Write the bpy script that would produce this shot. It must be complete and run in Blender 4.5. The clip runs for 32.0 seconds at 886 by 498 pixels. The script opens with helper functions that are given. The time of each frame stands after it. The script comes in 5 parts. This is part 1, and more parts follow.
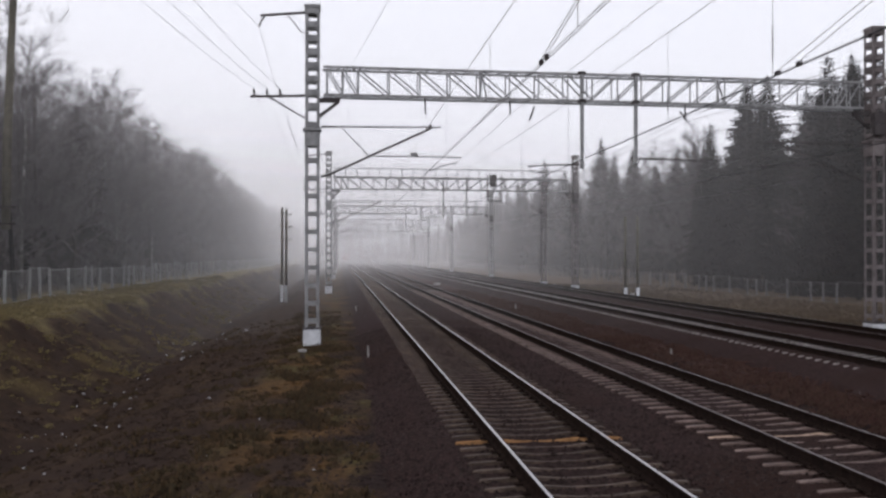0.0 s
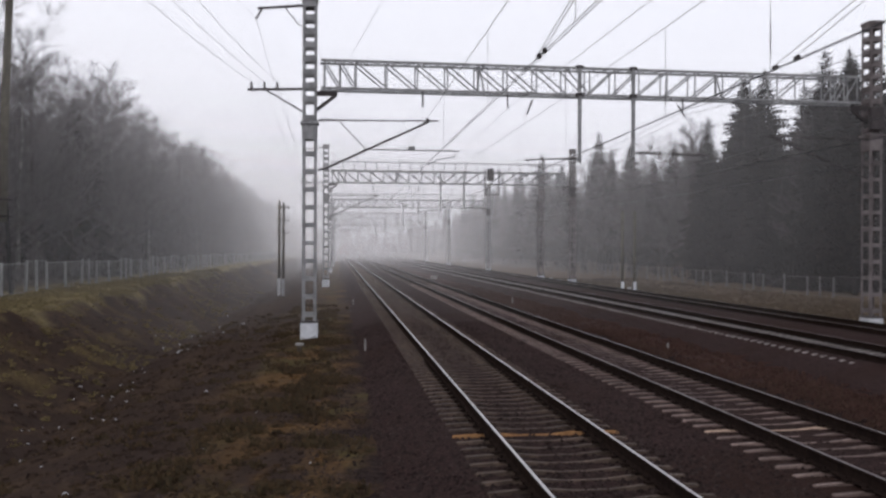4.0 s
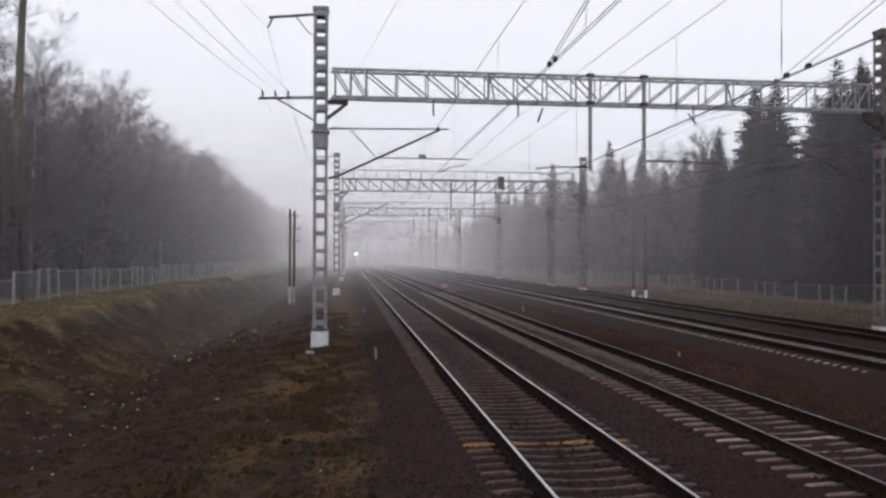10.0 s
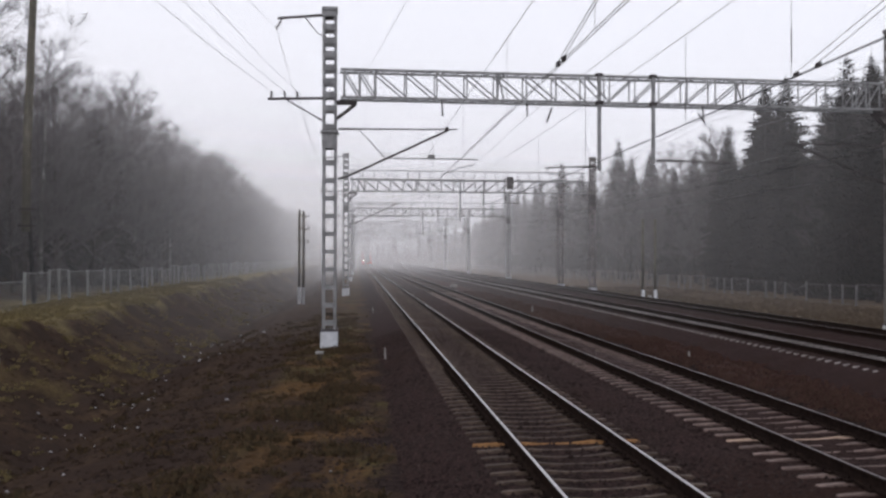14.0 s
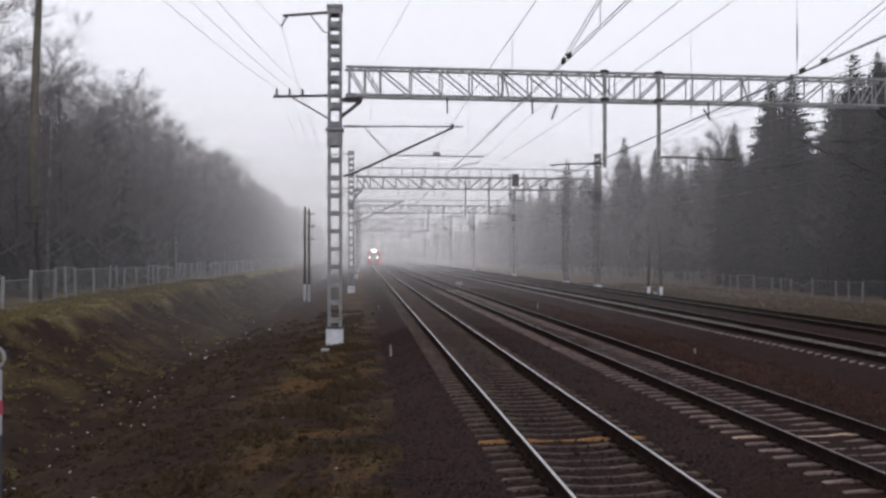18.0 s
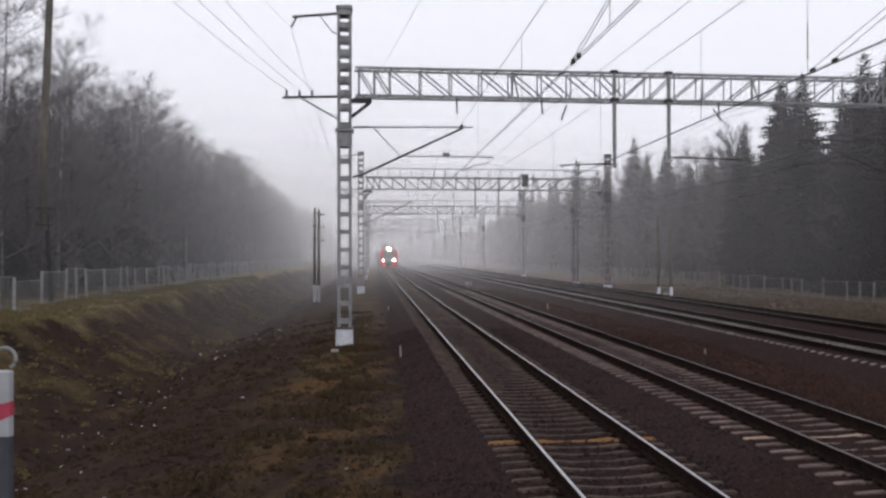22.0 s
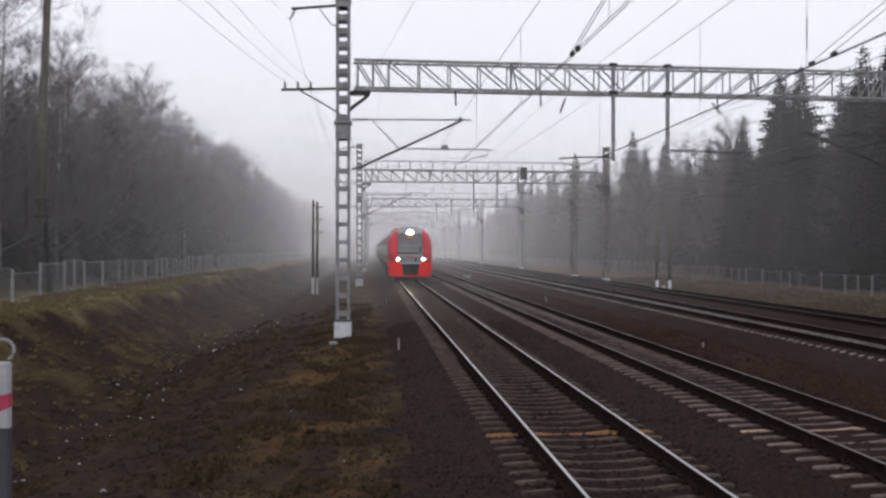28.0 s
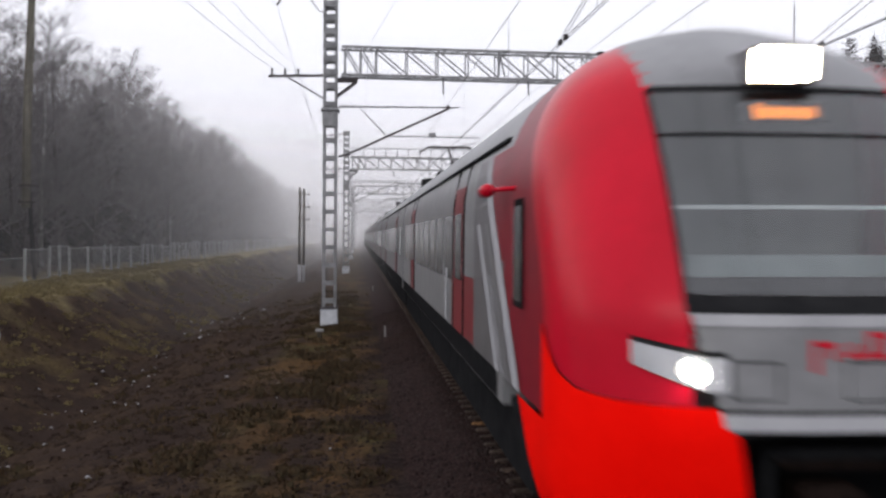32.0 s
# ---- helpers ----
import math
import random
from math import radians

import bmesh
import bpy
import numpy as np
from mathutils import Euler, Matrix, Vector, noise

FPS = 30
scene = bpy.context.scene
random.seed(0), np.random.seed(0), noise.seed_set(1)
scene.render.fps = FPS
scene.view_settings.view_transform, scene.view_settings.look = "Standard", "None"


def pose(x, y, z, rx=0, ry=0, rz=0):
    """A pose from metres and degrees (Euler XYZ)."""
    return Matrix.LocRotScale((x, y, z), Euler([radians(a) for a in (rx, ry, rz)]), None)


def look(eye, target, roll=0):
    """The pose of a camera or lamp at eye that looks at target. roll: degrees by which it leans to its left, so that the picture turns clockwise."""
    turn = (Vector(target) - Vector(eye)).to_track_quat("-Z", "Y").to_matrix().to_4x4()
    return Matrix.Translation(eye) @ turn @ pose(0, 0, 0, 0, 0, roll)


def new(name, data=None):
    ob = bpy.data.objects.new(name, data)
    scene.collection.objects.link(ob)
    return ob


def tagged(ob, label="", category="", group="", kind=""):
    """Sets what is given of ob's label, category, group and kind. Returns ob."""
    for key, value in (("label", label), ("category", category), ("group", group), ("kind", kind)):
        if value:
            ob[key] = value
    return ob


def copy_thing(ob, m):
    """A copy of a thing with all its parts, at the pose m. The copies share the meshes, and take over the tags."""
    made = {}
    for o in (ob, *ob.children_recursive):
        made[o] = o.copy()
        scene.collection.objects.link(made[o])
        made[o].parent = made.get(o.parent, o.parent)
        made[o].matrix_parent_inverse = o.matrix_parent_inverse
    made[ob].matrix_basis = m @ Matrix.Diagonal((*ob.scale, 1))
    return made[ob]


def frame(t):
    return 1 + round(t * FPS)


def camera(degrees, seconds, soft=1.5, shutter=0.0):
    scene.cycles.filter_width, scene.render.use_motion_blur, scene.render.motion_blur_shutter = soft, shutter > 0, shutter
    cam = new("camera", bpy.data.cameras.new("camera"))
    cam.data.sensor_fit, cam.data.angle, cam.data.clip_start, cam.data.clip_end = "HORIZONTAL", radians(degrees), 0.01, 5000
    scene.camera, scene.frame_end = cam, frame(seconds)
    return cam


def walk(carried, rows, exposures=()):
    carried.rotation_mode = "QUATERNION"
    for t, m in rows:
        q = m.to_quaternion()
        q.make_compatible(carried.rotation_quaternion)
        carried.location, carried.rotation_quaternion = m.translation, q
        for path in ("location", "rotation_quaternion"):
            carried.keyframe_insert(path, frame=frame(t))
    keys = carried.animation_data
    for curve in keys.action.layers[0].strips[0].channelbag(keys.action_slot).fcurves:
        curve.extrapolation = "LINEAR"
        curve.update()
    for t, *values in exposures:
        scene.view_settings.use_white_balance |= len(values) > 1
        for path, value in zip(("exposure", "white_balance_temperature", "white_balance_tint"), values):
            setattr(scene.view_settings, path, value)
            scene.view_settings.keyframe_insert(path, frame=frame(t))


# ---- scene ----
cam = camera(46.11, 32.0, soft=2.6, shutter=0.5)
EYE_Z = 2.69
PATH = [
    (0.0, pose(0, 0, EYE_Z, 90.378, -0.058, -5.627)),
    (0.5, pose(0, 0, EYE_Z, 90.308, -0.114, -5.617)),
    (1.0, pose(0, 0, EYE_Z, 90.227, -0.303, -5.627)),
    (1.5, pose(0, 0, EYE_Z, 90.192, -0.284, -5.576)),
    (2.0, pose(0, 0, EYE_Z, 90.114, -0.252, -5.607)),
    (2.5, pose(0, 0, EYE_Z, 90.068, -0.257, -5.687)),
    (3.0, pose(0, 0, EYE_Z, 90.123, -0.233, -5.789)),
    (3.5, pose(0, 0, EYE_Z, 90.040, -0.213, -5.807)),
    (5.5, pose(0, 0, EYE_Z, 90.024, -0.136, -5.623)),
    (6.0, pose(0, 0, EYE_Z, 89.941, -0.321, -5.544)),
    (6.5, pose(0, 0, EYE_Z, 90.066, -0.229, -5.437)),
    (7.0, pose(0, 0, EYE_Z, 90.089, -0.137, -5.359)),
    (7.5, pose(0, 0, EYE_Z, 90.502, 0.058, -5.407)),
    (8.0, pose(0, 0, EYE_Z, 90.376, -0.001, -5.366)),
    (8.5, pose(0, 0, EYE_Z, 90.437, 0.074, -5.307)),
    (9.0, pose(0, 0, EYE_Z, 90.433, 0.016, -5.243)),
    (9.5, pose(0, 0, EYE_Z, 90.380, -0.232, -5.389)),
    (10.0, pose(0, 0, EYE_Z, 90.483, -0.188, -5.201)),
    (10.5, pose(0, 0, EYE_Z, 90.423, -0.250, -4.965)),
    (11.0, pose(0, 0, EYE_Z, 90.331, -0.290, -4.859)),
    (11.5, pose(0, 0, EYE_Z, 90.395, -0.142, -4.789)),
    (12.0, pose(0, 0, EYE_Z, 90.405, -0.147, -4.768)),
    (12.5, pose(0, 0, EYE_Z, 90.450, -0.103, -4.742)),
    (13.0, pose(0, 0, EYE_Z, 90.261, -0.113, -4.651)),
    (13.5, pose(0, 0, EYE_Z, 90.377, -0.243, -4.720)),
    (14.0, pose(0, 0, EYE_Z, 90.493, -0.089, -4.695)),
    (14.5, pose(0, 0, EYE_Z, 90.354, -0.101, -4.506)),
    (16.5, pose(0, 0, EYE_Z, 90.467, 0.108, -4.514)),
    (17.0, pose(0, 0, EYE_Z, 90.336, 0.009, -4.493)),
    (17.5, pose(0, 0, EYE_Z, 90.340, 0.031, -4.482)),
    (18.0, pose(0, 0, EYE_Z, 90.339, 0.009, -4.398)),
    (18.5, pose(0, 0, EYE_Z, 90.217, 0.075, -4.312)),
    (19.0, pose(0, 0, EYE_Z, 90.129, 0.151, -4.194)),
    (19.5, pose(0, 0, EYE_Z, 90.180, 0.184, -4.074)),
    (20.0, pose(0, 0, EYE_Z, 90.311, 0.133, -3.979)),
    (20.5, pose(0, 0, EYE_Z, 90.319, 0.115, -3.992)),
    (21.0, pose(0, 0, EYE_Z, 90.106, 0.128, -3.785)),
    (21.5, pose(0, 0, EYE_Z, 90.133, 0.096, -3.847)),
    (22.0, pose(0, 0, EYE_Z, 90.373, 0.067, -3.867)),
    (22.5, pose(0, 0, EYE_Z, 90.827, 0.210, -3.841)),
    (23.0, pose(0, 0, EYE_Z, 90.696, 0.245, -4.138)),
    (23.5, pose(0, 0, EYE_Z, 90.450, 0.075, -4.101)),
    (24.0, pose(0, 0, EYE_Z, 90.367, -0.053, -4.182)),
    (24.5, pose(0, 0, EYE_Z, 90.384, 0.002, -4.006)),
    (25.0, pose(0, 0, EYE_Z, 90.264, -0.007, -3.909)),
    (25.5, pose(0, 0, EYE_Z, 90.120, 0.017, -3.810)),
    (27.5, pose(0, 0, EYE_Z, 90.018, -0.031, -3.931)),
    (28.0, pose(0, 0, EYE_Z, 89.970, -0.060, -3.954)),
    (28.5, pose(0, 0, EYE_Z, 89.892, -0.119, -3.989)),
    (29.0, pose(0, 0, EYE_Z, 89.743, -0.186, -4.090)),
    (29.5, pose(0, 0, EYE_Z, 89.841, -0.135, -4.182)),
    (30.0, pose(0, 0, EYE_Z, 89.961, 0.052, -4.236)),
    (30.5, pose(0, 0, EYE_Z, 90.023, 0.085, -4.240)),
    (31.0, pose(0, 0, EYE_Z, 89.867, 0.012, -4.339)),
    (31.5, pose(0, 0, EYE_Z, 89.490, -0.391, -4.414)),
    (32.0, pose(0, 0, EYE_Z, 89.309, -0.385, -4.680)),
]
walk(cam, PATH, [(0.0, 0.0), (31.0, 0.0), (31.5, 0.06), (32.0, 0.16)])

# ---- light ----
world = bpy.data.worlds.new("overcast_sky")
scene.world = world
world.use_nodes = True
wn, wl = world.node_tree.nodes, world.node_tree.links
sky = wn.new("ShaderNodeTexSky")
sky.sky_type, sky.sun_disc = "NISHITA", False
sky.sun_elevation, sky.sun_rotation = radians(28), radians(-60)
sky.dust_density, sky.air_density = 4.0, 1.0
cloud = wn.new("ShaderNodeMixRGB")
cloud.inputs["Fac"].default_value = 0.9
cloud.inputs["Color2"].default_value = (10.25, 10.3, 11.35, 1)
wl.new(sky.outputs["Color"], cloud.inputs["Color1"])
wl.new(cloud.outputs["Color"], wn["Background"].inputs["Color"])
wn["Background"].inputs["Strength"].default_value = 0.1

sun = new("sun", bpy.data.lights.new("sun", "SUN"))
sun.data.energy, sun.data.angle, sun.data.color = 0.62, radians(25), (1.0, 0.97, 0.93)
sun.matrix_world = look((-40, -60, 50), (0, 0, 0))
scene.cycles.transparent_max_bounces = 64


# ---- materials ----
def mat(name, colors, scale=3.0, detail=6.0, rough=0.8, metal=0.0, bump=0.0, bump_scale=30.0, local=False, big=None, vary=0.0, spec=0.0):
    """A surface whose colours run over noise; big: a second, wider noise that tints it; vary: spread from piece to piece."""
    m = bpy.data.materials.new(name)
    m.use_nodes = True
    n, l = m.node_tree.nodes, m.node_tree.links
    b = n["Principled BSDF"]
    b.inputs["Roughness"].default_value, b.inputs["Metallic"].default_value = rough, metal
    b.inputs["Specular IOR Level"].default_value = spec
    if local:
        pos = n.new("ShaderNodeTexCoord").outputs["Object"]
    else:
        pos = n.new("ShaderNodeNewGeometry").outputs["Position"]
    tex = n.new("ShaderNodeTexNoise")
    tex.inputs["Scale"].default_value, tex.inputs["Detail"].default_value = scale, detail
    tex.inputs["Roughness"].default_value = 0.65
    l.new(pos, tex.inputs["Vector"])
    ramp = n.new("ShaderNodeValToRGB")
    el = ramp.color_ramp.elements
    while len(el) < len(colors):
        el.new(0.5)
    for i, c in enumerate(colors):
        el[i].position = 0.3 + 0.4 * i / max(1, len(colors) - 1)
        el[i].color = (*c, 1)
    l.new(tex.outputs["Fac"], ramp.inputs["Fac"])
    out = ramp.outputs["Color"]
    if big:
        t2 = n.new("ShaderNodeTexNoise")
        t2.inputs["Scale"].default_value, t2.inputs["Detail"].default_value = big[0], 5.0
        l.new(pos, t2.inputs["Vector"])
        r2 = n.new("ShaderNodeValToRGB")
        r2.color_ramp.elements[0].position, r2.color_ramp.elements[1].position = big[2], big[3]
        l.new(t2.outputs["Fac"], r2.inputs["Fac"])
        mx = n.new("ShaderNodeMixRGB")
        l.new(r2.outputs["Color"], mx.inputs["Fac"])
        l.new(out, mx.inputs["Color1"])
        mx.inputs["Color2"].default_value = (*big[1], 1)
        out = mx.outputs["Color"]
    if vary:
        info = n.new("ShaderNodeObjectInfo")
        mr = n.new("ShaderNodeMapRange")
        mr.inputs["To Min"].default_value, mr.inputs["To Max"].default_value = 1 - vary, 1 + vary
        l.new(info.outputs["Random"], mr.inputs["Value"])
        hs = n.new("ShaderNodeHueSaturation")
        l.new(mr.outputs["Result"], hs.inputs["Value"])
        l.new(out, hs.inputs["Color"])
        out = hs.outputs["Color"]
    l.new(out, b.inputs["Base Color"])
    if bump:
        t3 = n.new("ShaderNodeTexNoise")
        t3.inputs["Scale"].default_value, t3.inputs["Detail"].default_value = bump_scale, 4.0
        l.new(pos, t3.inputs["Vector"])
        bp = n.new("ShaderNodeBump")
        bp.inputs["Strength"].default_value, bp.inputs["Distance"].default_value = bump, 0.05
        l.new(t3.outputs["Fac"], bp.inputs["Height"])
        l.new(bp.outputs["Normal"], b.inputs["Normal"])
    return m


def glow(name, color, strength):
    m = bpy.data.materials.new(name)
    m.use_nodes = True
    b = m.node_tree.nodes["Principled BSDF"]
    b.inputs["Base Color"].default_value = (*color, 1)
    b.inputs["Emission Color"].default_value = (*color, 1)
    b.inputs["Emission Strength"].default_value = strength
    return m


M_GROUND = mat("earth_and_dead_grass", [(0.010, 0.0070, 0.0064), (0.029, 0.0195, 0.0155), (0.047, 0.0315, 0.0215), (0.072, 0.0475, 0.028)], 3.2, 12, 0.78, 0, 1.0, 9, big=(0.45, (0.030, 0.0205, 0.017), 0.40, 0.6), spec=0.008)
M_BALLAST = mat("dark_crushed_stone", [(0.0095, 0.0060, 0.0058), (0.0255, 0.0158, 0.0148), (0.054, 0.034, 0.0315)], 20, 5, 0.72, 0, 0.8, 22, big=(0.25, (0.024, 0.0135, 0.0108), 0.48, 0.7), spec=0.008)
M_SLEEPER = mat("weathered_concrete_sleeper", [(0.026, 0.018, 0.0142), (0.06, 0.0425, 0.033), (0.10, 0.071, 0.055)], 5, 7, 0.6, 0, 0.3, 30, vary=0.22, spec=0.1)
M_SLEEPER_MID = mat("grey_concrete_sleeper", [(0.06, 0.043, 0.038), (0.13, 0.094, 0.083), (0.205, 0.150, 0.134)], 5, 7, 0.6, 0, 0.3, 30, vary=0.22, spec=0.1)
M_SLEEPER_PALE = mat("pale_concrete_sleeper", [(0.13, 0.118, 0.112), (0.27, 0.25, 0.24)], 5, 7, 0.6, 0, 0.3, 30, vary=0.15, spec=0.1)
M_SLEEPER_TAN = mat("fresh_tan_sleeper", [(0.28, 0.20, 0.15), (0.46, 0.34, 0.27)], 5, 7, 0.85, 0, 0.3, 30, local=True)
M_RUST = mat("rusty_rail_web", [(0.009, 0.0065, 0.006), (0.024, 0.016, 0.0135)], 8, 6, 0.9, 0.0, 0.2, 40)
M_POLISHED = mat("polished_rail_head", [(0.42, 0.40, 0.41), (0.55, 0.53, 0.54)], 3, 5, 0.3, 1.0, spec=0.5)
M_DULLRAIL = mat("dull_rail_head", [(0.11, 0.098, 0.096), (0.19, 0.172, 0.168)], 3, 5, 0.45, 0.9, spec=0.4)
M_GALV = mat("grey_painted_lattice_steel", [(0.14, 0.14, 0.145), (0.24, 0.24, 0.245), (0.33, 0.33, 0.335)], 2.5, 7, 0.6, 0.1, 0.15, 20)
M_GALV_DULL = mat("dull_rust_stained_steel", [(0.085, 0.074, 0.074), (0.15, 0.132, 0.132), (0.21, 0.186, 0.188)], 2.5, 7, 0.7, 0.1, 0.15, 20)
M_DARKSTEEL = mat("dark_weathered_steel", [(0.045, 0.04, 0.042), (0.09, 0.08, 0.08)], 4, 6, 0.6, 0.4, 0.1, 20)
M_WIRE = mat("dark_wire", [(0.05, 0.05, 0.055), (0.08, 0.08, 0.08)], 2, 2, 0.5, 0.6)
M_WHITE = mat("whitewashed_concrete", [(0.42, 0.43, 0.46), (0.62, 0.63, 0.66)], 4, 7, 0.9, 0, 0.3, 25)
M_LITTER = mat("dirty_pale_grey", [(0.24, 0.24, 0.25), (0.42, 0.42, 0.44)], 9, 6, 0.9, 0, 0.3, 25, vary=0.35)
M_CONCRETE = mat("grey_concrete", [(0.17, 0.165, 0.16), (0.29, 0.28, 0.27)], 4, 7, 0.9, 0, 0.3, 25)
M_WOOD = mat("tarred_old_wood", [(0.045, 0.036, 0.028), (0.10, 0.082, 0.062)], 6, 6, 0.9, 0, 0.4, 30)
M_POLEWOOD = mat("weathered_green_grey_wood", [(0.07, 0.063, 0.05), (0.12, 0.108, 0.085)], 2, 6, 0.9, 0, 0.4, 30)
M_FENCE = mat("weathered_grey_fence_steel", [(0.15, 0.15, 0.15), (0.27, 0.27, 0.265)], 4, 6, 0.7, 0.1, vary=0.15)
M_FENCE_DULL = mat("dark_weathered_fence_steel", [(0.07, 0.066, 0.068), (0.135, 0.127, 0.13)], 4, 6, 0.7, 0.1, vary=0.15)
M_BARK = mat("dark_bark", [(0.022, 0.019, 0.018), (0.055, 0.047, 0.044)], 5, 6, 0.95, 0, 0.5, 20, vary=0.25)


def ground_layers(m):
    """Lays turf on the bank's crest, grassy streaks on its slope, brown and olive patches on the verge and grit beside the stone bed."""
    n, l = m.node_tree.nodes, m.node_tree.links
    b = n["Principled BSDF"]
    out = b.inputs["Base Color"].links[0].from_socket
    pos = n.new("ShaderNodeNewGeometry").outputs["Position"]
    sep = n.new("ShaderNodeSeparateXYZ")
    l.new(pos, sep.inputs["Vector"])

    def wave(scale, detail=4.0, stretch=(1, 1, 1)):
        mp, t = n.new("ShaderNodeMapping"), n.new("ShaderNodeTexNoise")
        mp.inputs["Scale"].default_value = stretch
        t.inputs["Scale"].default_value, t.inputs["Detail"].default_value = scale, detail
        l.new(pos, mp.inputs["Vector"])
        l.new(mp.outputs["Vector"], t.inputs["Vector"])
        return t.outputs["Fac"]

    def step(value, a, c):
        r = n.new("ShaderNodeMapRange")
        r.inputs["From Min"].default_value, r.inputs["From Max"].default_value = a, c
        l.new(value, r.inputs["Value"])
        return r.outputs["Result"]

    def calc(op, p, q):
        k = n.new("ShaderNodeMath")
        k.operation = op
        for i, v in enumerate((p, q)):
            if isinstance(v, float):
                k.inputs[i].default_value = v
            else:
                l.new(v, k.inputs[i])
        return k.outputs[0]

    ragged = calc("ADD", sep.outputs["X"], calc("MULTIPLY", calc("SUBTRACT", wave(0.5), 0.5), 4.0))
    fine = wave(9.0, 8.0)

    def layer(fac, dark, light):
        tone, mx = n.new("ShaderNodeMixRGB"), n.new("ShaderNodeMixRGB")
        l.new(step(fine, 0.33, 0.67), tone.inputs["Fac"])
        tone.inputs["Color1"].default_value, tone.inputs["Color2"].default_value = (*dark, 1), (*light, 1)
        l.new(fac, mx.inputs["Fac"])
        l.new(out, mx.inputs["Color1"])
        l.new(tone.outputs["Color"], mx.inputs["Color2"])
        return mx.outputs["Color"]

    slope = calc("MULTIPLY", step(ragged, -7.6, -8.6), step(wave(0.42, 5.0, (0.8, 1.0, 0.8)), 0.55, 0.66))
    out = layer(slope, (0.046, 0.033, 0.019), (0.088, 0.064, 0.033))
    crest = calc("MULTIPLY", step(ragged, -11.6, -12.6), step(ragged, -21.0, -18.0))
    out = layer(crest, (0.088, 0.070, 0.036), (0.185, 0.148, 0.074))
    verge = calc("MULTIPLY", step(ragged, -2.6, -1.3), step(ragged, 1.2, 0.3))
    out = layer(calc("MULTIPLY", verge, step(wave(0.8, 5.0, (1, 0.6, 1)), 0.44, 0.56)), (0.044, 0.027, 0.0155), (0.096, 0.056, 0.025))
    out = layer(calc("MULTIPLY", verge, step(wave(0.63, 5.0, (1.1, 0.7, 1.7)), 0.53, 0.62)), (0.034, 0.027, 0.015), (0.072, 0.056, 0.025))
    out = layer(calc("MULTIPLY", step(ragged, 0.0, 0.9), step(ragged, 11.0, 10.0)), (0.010, 0.007, 0.0065), (0.034, 0.023, 0.0215))
    out = layer(calc("MULTIPLY", step(ragged, 9.6, 10.6), step(ragged, 13.2, 12.2)), (0.030, 0.0185, 0.0165), (0.062, 0.035, 0.030))
    out = layer(step(ragged, 21.5, 22.5), (0.052, 0.036, 0.025), (0.105, 0.076, 0.049))
    l.new(out, b.inputs["Base Color"])


ground_layers(M_GROUND)


def grass_material(name, colors):
    """Blades that differ from one another."""
    m = mat(name, [colors[0], colors[-1]], 1.2, 5, 0.9, spec=0.01)
    n, l = m.node_tree.nodes, m.node_tree.links
    geo, ramp, mx = n.new("ShaderNodeNewGeometry"), n.new("ShaderNodeValToRGB"), n.new("ShaderNodeMixRGB")
    el = ramp.color_ramp.elements
    while len(el) < len(colors):
        el.new(0.5)
    for i, c in enumerate(colors):
        el[i].position, el[i].color = i / (len(colors) - 1), (*c, 1)
    b = n["Principled BSDF"]
    old = b.inputs["Base Color"].links[0].from_socket
    l.new(geo.outputs["Random Per Island"], ramp.inputs["Fac"])
    mx.inputs["Fac"].default_value = 0.6
    l.new(old, mx.inputs["Color1"])
    l.new(ramp.outputs["Color"], mx.inputs["Color2"])
    l.new(mx.outputs["Color"], b.inputs["Base Color"])
    return m


M_STRAW = grass_material("dead_yellow_grass", [(0.075, 0.058, 0.031), (0.165, 0.13, 0.066), (0.22, 0.172, 0.088), (0.105, 0.088, 0.043)])
M_OLIVE = grass_material("olive_brown_grass", [(0.034, 0.025, 0.019), (0.066, 0.046, 0.028), (0.095, 0.057, 0.031), (0.05, 0.042, 0.025)])
M_RUSSET = grass_material("reddish_dead_weeds", [(0.036, 0.021, 0.019), (0.078, 0.040, 0.034), (0.088, 0.052, 0.040), (0.05, 0.034, 0.027)])
M_STONE = grass_material("loose_dark_stone", [(0.007, 0.005, 0.005), (0.019, 0.0128, 0.0122), (0.03, 0.021, 0.0195), (0.052, 0.039, 0.036)])
M_LEAF = grass_material("fallen_leaves_and_crumbs", [(0.010, 0.007, 0.006), (0.026, 0.018, 0.014), (0.052, 0.034, 0.02), (0.072, 0.05, 0.028), (0.036, 0.027, 0.021)])
M_VERGE = grass_material("muted_brown_grass", [(0.038, 0.028, 0.021), (0.078, 0.058, 0.040), (0.10, 0.076, 0.050)])
M_TIMBER = mat("orange_worn_timber", [(0.16, 0.085, 0.038), (0.30, 0.165, 0.078)], 5, 6, 0.85, 0, 0.3, 30, local=True)
M_POSTGREY = mat("grey_enamel", [(0.045, 0.046, 0.052), (0.07, 0.072, 0.08)], 6, 5, 0.5)
M_POSTRED = mat("faded_red_enamel", [(0.30, 0.045, 0.075), (0.38, 0.07, 0.1)], 6, 5, 0.5)
M_POSTWHITE = mat("dull_white_enamel", [(0.26, 0.26, 0.27), (0.36, 0.36, 0.37)], 6, 5, 0.5)
M_RED = mat("glossy_red_paint", [(0.43, 0.003, 0.017), (0.54, 0.004, 0.023)], 1.5, 5, 0.3, 0, 0, local=True, spec=0.14)
M_DARKRED = mat("dark_red_cab_side", [(0.17, 0.008, 0.018), (0.25, 0.010, 0.024)], 2.5, 6, 0.4, 0, 0, local=True, spec=0.2)
